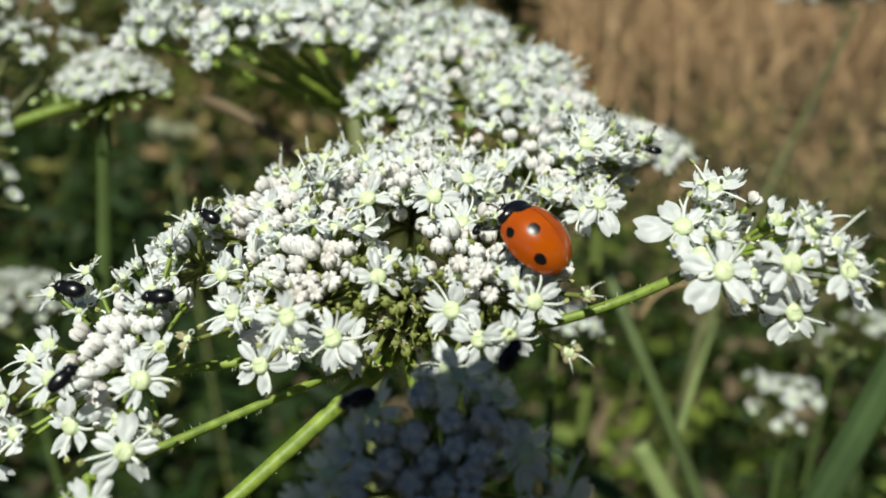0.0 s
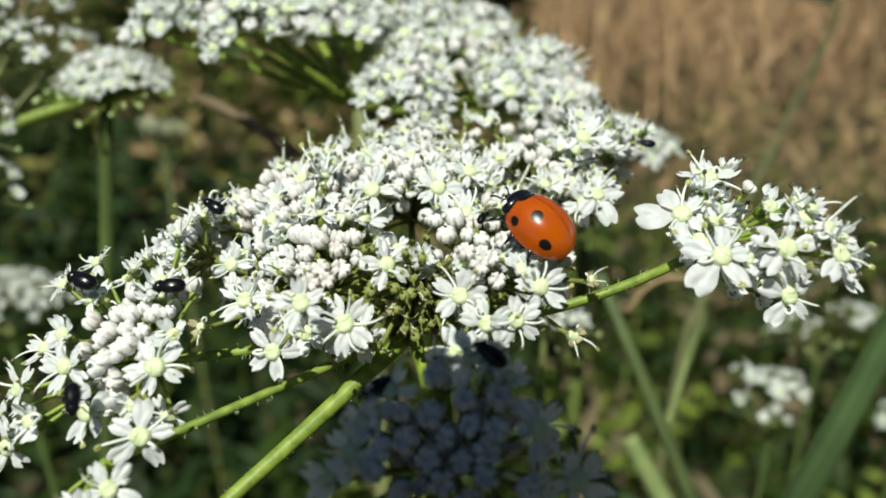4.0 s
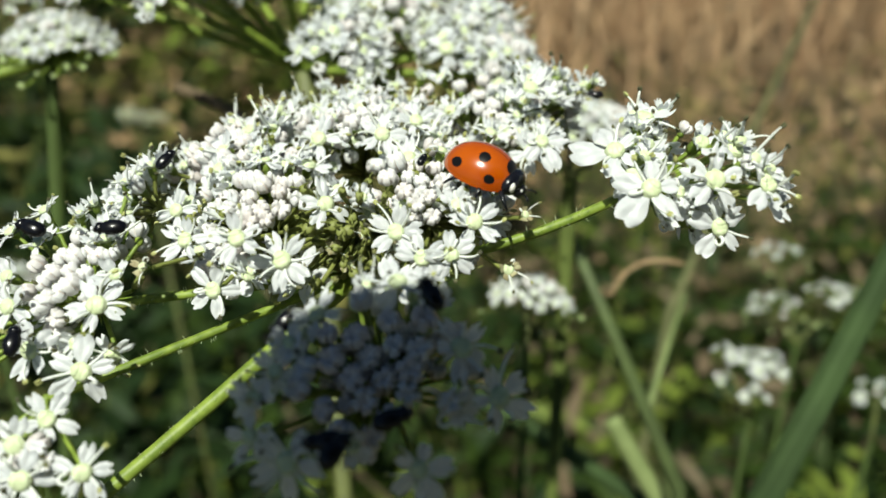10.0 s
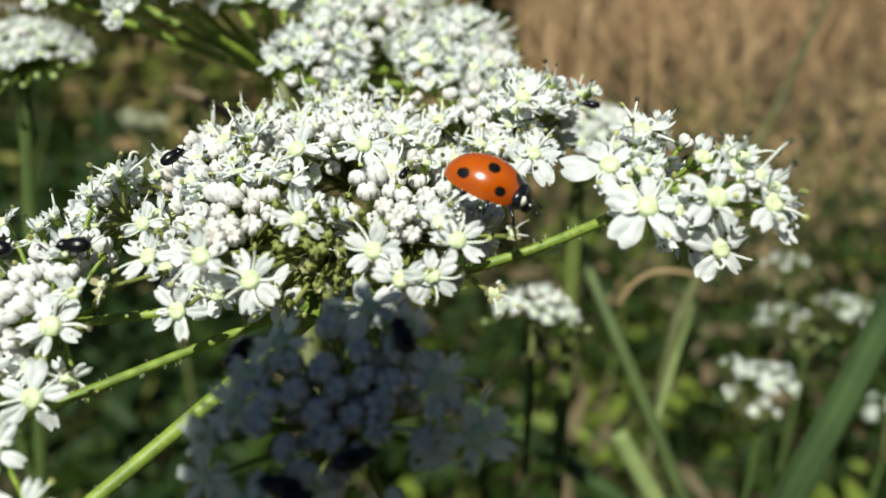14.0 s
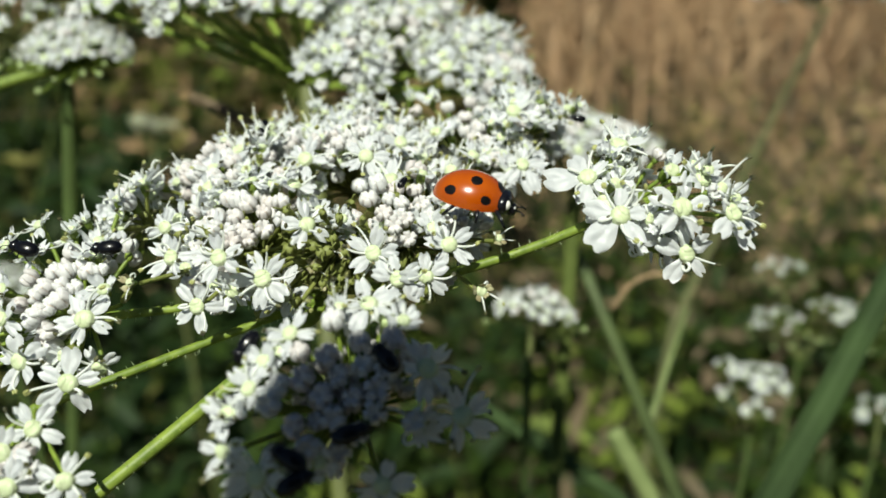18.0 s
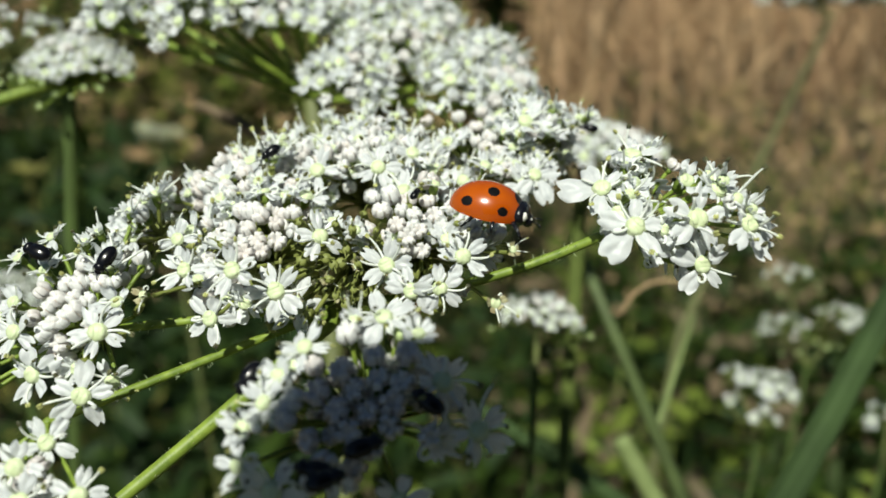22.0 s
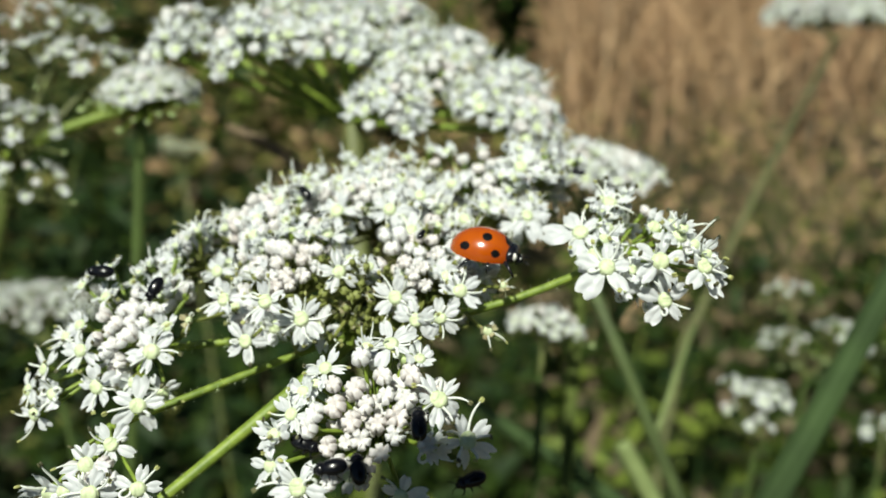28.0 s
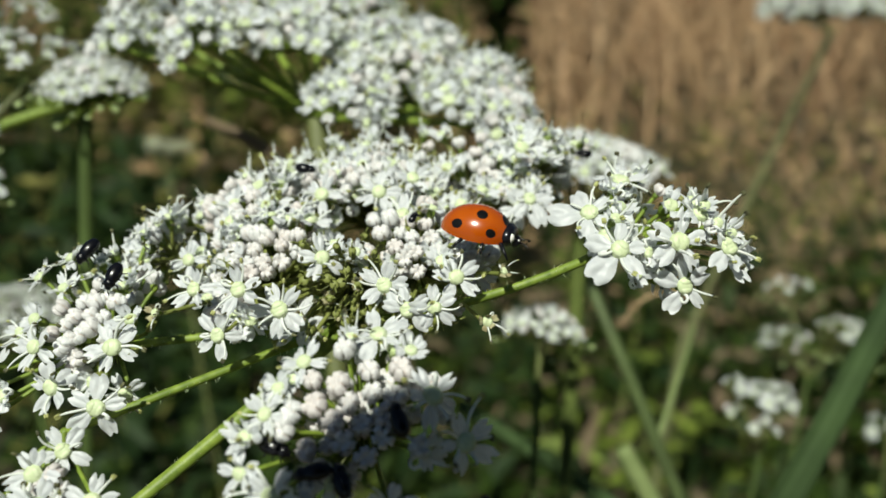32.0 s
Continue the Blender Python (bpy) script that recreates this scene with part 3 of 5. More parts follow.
ground()
blades("dry_grass", "tall dry tan grass standing in the field behind the flowers", "dry grass", 14000, (-3.0, 7.0, 1.9, 10.0), (0.40, 0.80), (0.005, 0.014), [STRAW_DARK, STRAW_RED, STRAW_RED, STRAW, STRAW, STRAW_LIGHT, STRAW, STRAW_LIGHT], 11, 1.1, clump=0.5, mixed=0.07)
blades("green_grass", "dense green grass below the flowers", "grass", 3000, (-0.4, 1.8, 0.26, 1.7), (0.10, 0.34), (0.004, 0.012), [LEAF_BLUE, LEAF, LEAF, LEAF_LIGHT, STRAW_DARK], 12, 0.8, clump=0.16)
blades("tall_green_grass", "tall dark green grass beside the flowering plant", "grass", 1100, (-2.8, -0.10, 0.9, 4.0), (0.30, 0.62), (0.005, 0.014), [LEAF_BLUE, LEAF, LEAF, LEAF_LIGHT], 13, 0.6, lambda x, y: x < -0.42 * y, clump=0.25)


def leaves(name, label, n, box, rise, size, mats, seed, keep=None, clump=0.15):
    """Small oval folded leaves at all turns, thick over an uneven height, as one stuff object."""
    rg = random.Random(seed)
    s = Shape()
    x0, x1, y0, y1 = box
    for k in range(n):
        while True:
            x, y = rg.uniform(x0, x1), rg.uniform(y0, y1)
            if (keep is None or keep(x, y)) and not thins(rg, x, y, box):
                break
        lump = noise.noise(Vector((x / clump, y / clump, seed + 7)))
        z = rise[0] + (rise[1] - rise[0]) * rg.random() ** 0.7 * (0.65 + 0.6 * lump)
        ln = rg.uniform(*size)
        m = Matrix.Rotation(rg.uniform(0, 6.28), 3, "Z") @ Matrix.Rotation(rg.gauss(0, 0.5), 3, "X") @ Matrix.Rotation(rg.gauss(-0.2, 0.45), 3, "Y")
        w = ln * rg.uniform(0.22, 0.42)
        rows = []
        for i in range(5):
            t = i / 4
            h = w * (0.12 + math.sin(math.pi * (0.06 + 0.88 * t)))
            rows.append([Vector((x, y, z)) + m @ Vector((ln * (t - 0.5), h * q, 0.3 * h * abs(q) - ln * 0.3 * t * t)) for q in (-0.5, 0, 0.5)])
        pick = noise.noise(Vector((x / clump, y / clump, seed + z / clump))) * 0.9 + 0.5 + rg.gauss(0, 0.09)
        s.grid(rows, min(len(mats) - 1, max(0, int(pick * len(mats)))))
    return thing(name, Matrix(), label, "leaves", kind="stuff", mesh=s.mesh(name, mats))


blades("meadow_grass", "short mixed green and dry grass of the wide meadow", "grass", 22000, (-6.0, 7.0, -4.5, 10.0), (0.08, 0.34), (0.005, 0.016), [LEAF, STRAW, LEAF_OLIVE, LEAF, STRAW_DARK, LEAF_LIGHT], 23, 0.7, lambda x, y: y < -0.3 or abs(x) > 1.0 * y + 0.4, clump=0.8)
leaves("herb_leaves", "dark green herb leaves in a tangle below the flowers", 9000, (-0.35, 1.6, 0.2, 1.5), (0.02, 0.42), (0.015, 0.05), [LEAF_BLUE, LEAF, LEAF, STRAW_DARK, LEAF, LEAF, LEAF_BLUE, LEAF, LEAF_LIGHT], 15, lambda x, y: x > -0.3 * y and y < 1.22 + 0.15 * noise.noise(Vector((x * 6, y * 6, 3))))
leaves("olive_herbs", "olive and yellowish withering herbs behind the flowers", 14000, (-2.4, 0.5, 0.8, 3.4), (0.02, 0.50), (0.012, 0.045), [LEAF_BLUE, LEAF, LEAF_OLIVE, STRAW_DARK, LEAF_OLIVE, STRAW, LEAF_OLIVE, LEAF, LEAF_OLIVE, STRAW, LEAF_LIGHT], 17, lambda x, y: -0.47 * y < x < 0.10 * y and y > 1.2, 0.4)
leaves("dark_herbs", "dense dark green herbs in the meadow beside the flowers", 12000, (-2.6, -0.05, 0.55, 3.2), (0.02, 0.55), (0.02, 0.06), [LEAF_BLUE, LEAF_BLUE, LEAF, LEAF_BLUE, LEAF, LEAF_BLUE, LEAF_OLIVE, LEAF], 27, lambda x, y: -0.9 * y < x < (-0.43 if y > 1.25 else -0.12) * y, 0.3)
leaves("tall_herbs", "tall green and olive herbs at the edge of the dry grass", 6000, (-3.4, 0.2, 1.7, 4.2), (0.10, 0.95), (0.03, 0.09), [LEAF_BLUE, LEAF, LEAF_OLIVE, LEAF, LEAF_LIGHT, LEAF_OLIVE, LEAF], 19, lambda x, y: -0.50 * y < x < 0.02 * y, 0.4)
leaves("dry_litter", "tangled dry brown stalks and leaves before the tall straw", 13000, (0.0, 2.6, 1.05, 2.7), (0.02, 0.34), (0.009, 0.035), [STRAW_DARK, LEAF, STRAW_RED, LEAF_OLIVE, STRAW_DARK, STRAW, LEAF, LEAF_OLIVE, STRAW_LIGHT], 18, lambda x, y: x > 0.05 * y, 0.3)

# ---- the front umbel ----
HUB = V(-0.75, -0.58, -7.0)
umbel = thing("flower_umbel", Matrix.Translation(HUB), "large white flower umbel with a green hairy stalk", "flower")
stem = Shape()
stem.tube(bend(V(-3.37, -2.77, -5.6), HUB, turn(0, -1, 0) * 0.0004, 11), [(0.53 + 0.30 * (i / 10) ** 2) * MM for i in range(11)], 0, 12)
stem.tube([Vector((-0.10, 0.13, -0.02)), Vector((-0.075, 0.10, 0.3)), Vector((-0.055, 0.07, 0.6)), V(-3.37, -2.77, -5.6)], [2.8 * MM, 2.2 * MM, 1.0 * MM, 0.53 * MM], 0, 12)
hair = random.Random(4)
for k in range(320):
    q = hair.random()
    p = V(-3.37, -2.77, -5.6).lerp(HUB, q) - turn(0, 1, 0) * 0.0004 * 4 * q * (1 - q)
    o = turn(hair.gauss(0, 1), hair.gauss(0, 1), hair.gauss(0, 1))
    stem.tube([p + o * 0.45 * MM, p + o * hair.uniform(0.68, 0.92) * MM], [0.035 * MM, 0.012 * MM], 1, 3, False)
place("stem", stem.mesh("stem", [STALK, HAIR]), umbel, Matrix(), "slanting green stem with fine hairs")
F, S, B, W = "floret", "small", "bare", "wide"
# gaps in the dome, where only stalks show
GAPS = [(V(-0.76, 0.42, -6.9), 3.7), (V(-1.03, -0.21, -6.35), 3.0), (V(-0.71, -0.45, -6.1), 3.6), (V(1.84, 0.32, -6.3), 2.0), (V(0.0, -0.27, -6.07), 2.4), (V(-2.41, 0.14, -7.1), 3.0), (V(0.62, 0.48, -7.3), 2.2), (V(1.32, 0.86, -7.9), 3.0), (V(0.23, 0.81, -7.4), 2.0), (V(-2.42, 0.11, -6.80), 2.5), (V(-2.30, -0.28, -6.50), 2.5), (V(0.36, -0.34, -6.5), 1.4), (V(0.55, -0.29, -6.5), 1.6), (V(0.76, -0.22, -6.5), 1.6)]
umbellet(umbel, HUB, V(-1.56, 0.02, -6.62), UP * 0.9 + turn(-0.1, 0, 0.35), 0.0066, 60, 0.80,
    [(-1.53, -0.25, -5.87, F, 1.0), (-0.94, 0.01, -6.34, F, 1.0), (-1.24, -0.42, -6.05, F, 1.1), (-2.02, -0.26, -6.25, F, 0.95), (-1.80, -0.65, -6.21, B, 1.0), (-2.35, -0.46, -6.25, "dry", 0.6), (-2.18, 0.06, -6.95, S, 1.25), (-2.10, 0.44, -7.79, F, 0.9), (-0.86, 0.13, -6.5, S, 0.9), (-0.66, 0.06, -6.41, S, 0.85)], 1,
    wide_size=1.0, clear=2.3,
    buds=[(-1.92, 0.26, -7.34), (-1.62, 0.21, -7.03), (-1.47, 0.28, -7.08), (-1.62, 0.07, -6.72), (-1.60, -0.04, -6.39), (-1.46, -0.03, -6.40), (-1.36, 0.11, -6.64), (-1.31, -0.03, -6.39), (-1.25, 0.21, -6.80), (-2.08, 0.12, -7.06), (-2.14, 0.30, -7.54), (-1.64, 0.48, -7.53), (-1.83, 0.44, -7.63), (-1.39, -0.11, -6.22), (-1.73, -0.02, -6.51), (-1.16, 0.05, -6.45), (-1.51, -0.13, -6.14)])
tuft = random.Random(77)
umbellet(umbel, HUB, V(-0.72, -0.25, -6.75), UP, 0.003, 0, 0,
    [(-0.70 + tuft.gauss(0, 0.40), -0.30 + tuft.gauss(0, 0.20), -6.55 + tuft.gauss(0, 0.25), "olive", tuft.uniform(0.75, 1.25)) for _ in range(64)] + [(-0.55 + tuft.gauss(0, 0.3), -0.3 + tuft.gauss(0, 0.15), -6.45, "dry", tuft.uniform(0.35, 0.6)) for _ in range(9)], 21, fill=False, hub=V(-0.72, -0.2, -7.1))
umbellet(umbel, HUB, V(-0.04, 0.13, -6.6), UP * 0.9 + turn(0.1, 0, 0.35), 0.0062, 56, 0.62,
    [(0.22, -0.15, -6.10, F, 1.0), (-0.38, -0.22, -6.13, F, 1.0), (-0.18, -0.42, -6.06, B, 1.0), (-0.30, 0.43, -7.02, F, 1.05), (0.48, 0.71, -7.6, F, 0.95), (-0.41, -0.63, -6.02, B, 0.9), (0.48, -0.52, -6.16, "dry", 0.7), (0.62, -0.10, -6.2, "dry", 0.5), (0.04, -0.40, -6.07, B, 0.9), (0.09, -0.02, -6.19, S, 1.0)], 2,
    wide_size=1.0, clear=2.3,
    buds=[(-0.05, 0.52, -7.22), (-0.07, 0.32, -6.91), (0.08, 0.41, -7.10), (-0.25, 0.32, -6.89), (-0.32, 0.10, -6.46), (-0.13, 0.05, -6.34), (-0.10, -0.11, -6.14), (-0.01, 0.18, -6.64), (0.06, 0.05, -6.34), (0.13, 0.26, -6.84), (-0.18, 0.19, -6.65), (-0.47, 0.23, -6.74), (-0.29, 0.23, -6.74), (0.20, 0.03, -6.30), (-0.22, 0.0, -6.26), (-0.56, 0.35, -6.94)])
umbellet(umbel, HUB, V(-0.79, 1.06, -8.1), UP, 0.0088, 104, 0.58,
    [(-1.5, 1.17, -8.6, "tuft", 1.0), (-1.24, 1.36, -8.8, "tuft", 1.0), (-0.78, 1.44, -8.9, "tuft", 1.0), (-0.18, 1.49, -8.9, "tuft", 1.0), (-0.53, 0.65, -7.14, F, 0.95), (-1.12, 0.64, -7.34, F, 1.0), (-1.70, 1.09, -8.48, F, 0.9), (-0.51, 1.07, -8.20, F, 0.95), (-0.23, 0.83, -7.57, F, 0.9), (-1.14, 1.28, -8.70, F, 0.85), (-1.58, 1.11, -8.50, F, 0.9), (-0.87, 1.37, -8.87, F, 0.85), (-0.48, 1.40, -8.87, F, 0.85), (-1.26, 1.06, -8.30, F, 0.85)], 3,
    wide_size=1.1, clear=1.9,
    buds=[(-0.90, 1.00, -8.06), (-0.83, 0.81, -7.53), (-0.68, 0.78, -7.40), (-1.36, 0.49, -7.36), (-1.52, 0.69, -7.61), (-0.64, 0.95, -7.85), (-1.08, 0.84, -7.66), (-1.32, 0.85, -7.79), (-0.87, 0.67, -7.34), (-0.36, 1.00, -8.01), (-0.66, 1.29, -8.78)])
umbellet(umbel, HUB, V(0.55, 1.06, -8.2), UP, 0.0072, 74, 0.62,
    [(0.48, 1.49, -8.9, "tuft", 1.0), (0.98, 1.43, -8.6, "tuft", 1.0), (0.95, 0.61, -7.50, W, 1.0), (0.92, 0.98, -8.10, F, 0.9), (1.05, 1.32, -8.53, F, 0.9), (0.11, 1.00, -8.10, F, 0.95), (0.04, 1.47, -8.79, S, 1.1)], 4,
    buds=[(0.32, 1.11, -8.39), (0.60, 1.07, -8.31), (0.76, 1.03, -8.22), (0.59, 1.29, -8.65), (0.24, 1.36, -8.75), (0.50, 1.42, -8.77), (0.71, 1.30, -8.63), (0.85, 1.22, -8.49), (0.43, 1.23, -8.61), (0.51, 0.92, -8.05), (0.64, 0.88, -8.02), (-0.11, 1.31, -8.69), (-0.20, 1.14, -8.39)])
umbellet(umbel, HUB, V(1.30, 1.2, -8.3), UP * 0.9 + turn(0.4, 0, 0), 0.0052, 46, 0.5, [(1.3, 1.39, -8.4, "tuft", 1.0), (1.62, 1.31, -8.3, "tuft", 1.0), (1.07, 0.68, -7.93, F, 1.0), (1.54, 1.30, -8.43, F, 0.9)], 5)
umbellet(umbel, HUB, V(1.92, 0.36, -6.45), UP * 0.9 + turn(0.45, 0, 0.1), 0.0048, 34, 0.15,
    [(1.64, 0.74, -6.8, "tuft", 1.0), (1.87, 0.78, -6.8, "tuft", 1.0), (2.18, 0.48, -6.2, "tuft", 1.0), (2.26, 0.44, -6.1, "tuft", 1.0), (2.33, 0.29, -6, "tuft", 1.0), (2.44, 0.21, -6, "tuft", 1.0), (1.55, 0.08, -6.0, W, 1.05), (2.03, 0.14, -6.0, F, 1.15), (1.36, 0.40, -6.34, W, 1.05), (1.70, 0.71, -6.7, F, 1.05), (2.24, 0.38, -6.14, F, 1.0), (2.41, 0.10, -5.95, F, 1.05), (2.48, 0.0, -6.05, S, 1.2), (2.10, -0.22, -6.1, B, 1.0), (2.05, 0.46, -6.36, S, 1.2)], 6, thick=0.42, skin=STALK, hairs=True, bow=turn(0, -1, 3.0) * 0.0034,
    wide_size=1.1, clear=2.0,
    buds=[(1.90, 0.66, -6.88), (2.08, 0.63, -6.80), (2.29, 0.27, -6.01)], bud_size=0.8)
umbellet(umbel, HUB, V(-3.0, -0.50, -6.45), UP * 0.9 + turn(-0.35, 0, 0.2), 0.0060, 40, 0.65,
    [(-2.76, 0.24, -7, "tuft", 1.0), (-2.95, 0.05, -6.8, "tuft", 1.0), (-3.03, -0.04, -6.7, "tuft", 1.0), (-2.64, -0.74, -6.07, F, 1.3), (-3.14, -1.07, -6.05, F, 1.2), (-2.69, -1.21, -5.90, B, 1.3), (-3.35, -0.75, -6.17, F, 1.15), (-3.66, -0.66, -6.5, F, 1.0), (-3.82, -0.96, -6.4, F, 1.1), (-3.63, -1.17, -6.2, S, 1.3), (-3.98, -1.17, -6.4, F, 1.0), (-3.75, -1.34, -6.1, F, 1.1), (-3.65, -0.17, -6.8, F, 0.9), (-3.41, 0.01, -6.9, F, 0.9), (-3.10, -0.12, -6.77, F, 0.9), (-3.28, -0.26, -6.52, F, 0.9), (-2.75, -0.01, -7.06, F, 0.9), (-2.81, -0.14, -6.74, S, 1.2), (-3.43, -0.53, -6.33, S, 1.3)], 7, thick=0.4, skin=STALK, hairs=True, hub=V(-2.8, -0.78, -6.55),
    clear=2.2, wide_size=0.88,
    buds=[(-3.00, -0.23, -6.66), (-3.05, -0.39, -6.44), (-2.94, -0.39, -6.43), (-2.86, -0.35, -6.47), (-2.77, -0.39, -6.42), (-2.65, -0.37, -6.41), (-3.24, -0.44, -6.42), (-3.14, -0.58, -6.30), (-3.08, -0.51, -6.35), (-2.95, -0.49, -6.35), (-2.82, -0.51, -6.31), (-2.90, -0.60, -6.23), (-3.24, -0.65, -6.26), (-3.04, -0.69, -6.18), (-3.09, -0.74, -6.16), (-2.97, -0.66, -6.19)])
umbellet(umbel, HUB, V(-2.84, 0.22, -7.30), UP * 0.9 + turn(-0.4, 0, 0.1), 0.0040, 20, 0.3, [(-2.79, 0.34, -7.40, F, 0.9)], 18)
umbellet(umbel, HUB, V(-2.3, 0.50, -7.75), UP * 0.9 + turn(-0.3, 0, 0), 0.0078, 84, 0.56,
    [(-1.8, 1.05, -8.4, "tuft", 1.0), (-2.11, 0.91, -8.2, "tuft", 1.0), (-2.44, 0.58, -7.8, "tuft", 1.0), (-2.54, 0.4, -7.5, "tuft", 1.0), (-1.93, 0.89, -8.14, F, 0.9), (-2.26, -0.01, -6.81, F, 0.9), (-2.52, 0.46, -7.93, F, 0.9), (-2.63, 0.30, -7.52, F, 0.9), (-2.16, 0.64, -7.99, F, 0.9)], 8,
    buds=[(-2.37, 0.53, -8.04), (-2.00, 0.70, -7.97), (-1.78, 0.65, -7.79), (-2.54, 0.33, -7.65), (-2.32, 0.33, -7.67), (-1.68, 0.77, -7.83)])
umbellet(umbel, HUB, V(-3.05, -1.80, -5.40), UP * 0.9 + turn(-0.3, 0, 0.3), 0.0042, 7, 0.5,
    [(-2.77, -1.47, -5.53, B, 0.95), (-2.43, -1.77, -5.28, F, 1.0), (-2.91, -1.60, -5.37, F, 1.05), (-2.84, -1.82, -5.30, F, 1.1)], 9, thick=0.38, skin=STALK, hairs=True, hub=V(-2.97, -1.42, -5.95), fill=False,
    buds=[(-2.77, -1.60, -5.40), (-2.84, -1.68, -5.39), (-2.71, -1.72, -5.37), (-2.91, -1.76, -5.37)])
deep = random.Random(12)
umbellet(umbel, HUB, V(-0.45, -1.15, -5.10), UP * 0.65 + turn(0.05, 0, 0.85), 0.0050, 0, 0.97,
    [(0.06, -0.96, -5.07, F, 1.1), (0.29, -1.26, -4.98, F, 1.1), (-0.99, -1.58, -4.76, F, 1.1), (-0.21, -1.63, -4.74, W, 0.85), (-1.02, -0.92, -5.09, S, 1.0), (-1.10, -1.08, -5.01, F, 0.8), (-1.21, -1.23, -4.94, S, 1.1), (-1.22, -1.44, -4.83, F, 0.8), (-0.86, -0.74, -5.18, F, 0.85), (-0.61, -1.50, -4.81, S, 0.95), (-0.34, -0.55, -5.28, B, 0.95), (-0.10, -0.66, -5.22, S, 0.9), (0.00, -1.30, -4.95, S, 1.1), (-0.93, -0.86, -5.14, S, 0.8), (-0.22, -0.66, -5.3, "green", 1.0), (-0.55, -0.58, -5.32, "spent", 0.8)], 10, thick=0.6, bud_size=1.06, fill=False,
    buds=[(-0.58, -0.66, -5.22), (-0.39, -0.80, -5.15), (-0.17, -0.79, -5.15), (-0.79, -0.87, -5.12), (-0.60, -0.89, -5.10), (-0.75, -1.02, -5.04), (-0.36, -0.94, -5.08), (-0.20, -0.97, -5.06), (-0.51, -1.01, -5.05), (-0.61, -1.12, -4.99), (-0.27, -1.09, -5.01), (-0.41, -1.14, -4.98), (-0.53, -1.25, -4.92), (-0.27, -1.22, -4.94), (-0.38, -1.34, -4.88), (-0.91, -1.07, -5.02), (-0.78, -1.29, -4.90), (-0.95, -1.18, -4.97), (-0.03, -1.28, -4.91), (-0.68, -1.42, -4.84), (-0.76, -1.54, -4.79), (-0.66, -1.30, -5.02), (-0.45, -1.20, -5.1), (-0.50, -1.48, -4.95)] + [(x, y, -5.52 - (y + 0.6) * 0.5) for x, y in ((-0.45 + deep.gauss(0, 0.24), -1.08 + deep.gauss(0, 0.2)) for _ in range(26))])


# ---- the umbels behind ----
def back_umbel(name, hub, tips, label, seed, root, mat=None, share=0.35, scale=1.0, thick=0.6, stem_thick=1.3, n=40, radius=0.0065, green=0, lean=0.25, drop=0.42, skin=None, via=None):
    """An umbel behind the front one: stem, rays and umbellets. tips: places in centimetres and radii in metres. green: outer unripe buds."""
    ob = thing(name, Matrix.Translation(hub), label, "flower", "white umbels in the field")
    st = Shape()
    line = [root, *(via or [root.lerp(hub, 0.5) + Vector((0.003, 0, 0))]), hub]
    st.tube(line, [stem_thick * (1.5 - 0.5 * i / (len(line) - 1) if not via else 1.0) * MM for i in range(len(line))], 0, 9)
    place("stem", st.mesh("stem", [mat or STEM_MID]), ob, Matrix())
    rg = random.Random(seed)
    for i, (x, y, z, r) in enumerate(tips):
        c = V(x, y, z)
        ax = UP + (c - hub).normalized() * lean
        outer = []
        for k in range(green):
            a = 6.283 * k / green + rg.uniform(-0.2, 0.2)
            q = r * 100 * rg.uniform(1.05, 1.5)
            outer.append((x + q * math.cos(a), y - r * 62 - abs(rg.gauss(0, 0.15)) + 0.42 * q * math.sin(a), z - 0.9 * q * math.sin(a), "green", rg.uniform(0.55, 0.9)))
        umbellet(ob, hub, c, ax, r, int(n * (r / radius) ** 2), share, outer, seed + i, thick=thick, scale=scale, fill=False, skin=skin or STEM_OLIVE, drop=drop)
    return ob


def below(p, x=0.0, y=0.0):
    return Vector((p.x + x, p.y + y, 0))


B_HUB = V(-2.0, 2.45, -11.9)
back_near = back_umbel("flower_umbel", B_HUB, [(-1.2, 2.59, -9.86, 0.0058), (0.38, 2.83, -10.68, 0.0060), (-0.6, 3.26, -11.06, 0.0062), (-2.15, 3.85, -11.12, 0.0066), (-1.08, 3.87, -11.64, 0.0070), (-3.05, 3.92, -11.11, 0.0057), (-3.45, 3.62, -10.31, 0.0055), (-4.74, 3.57, -10.78, 0.0042), (-4.79, 4.15, -11.36, 0.0045), (-3.75, 4.25, -11.77, 0.0062), (-2.17, 4.77, -12.8, 0.0079), (-3.32, 4.99, -12.98, 0.0079), (-1.41, 4.95, -13.31, 0.0079), (0.92, 2.45, -10.5, 0.0055), (0.83, 3.2, -11.48, 0.0062), (-0.16, 4.0, -12.25, 0.0070)], "large white flower umbel behind the ladybird's flower", 30, below(B_HUB), stem_thick=1.7, n=34, scale=1.22, share=0.3, skin=STALK, mat=STEM_OLIVE, thick=0.6, lean=0.55, drop=0.75)
U_HUB = V(-6.0, 2.88, -12.6)
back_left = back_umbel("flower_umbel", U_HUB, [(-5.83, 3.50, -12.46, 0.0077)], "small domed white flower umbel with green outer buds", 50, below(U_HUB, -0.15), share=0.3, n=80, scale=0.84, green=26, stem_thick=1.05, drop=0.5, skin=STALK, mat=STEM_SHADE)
E_HUB = V(-8.4, 1.6, -12.6)
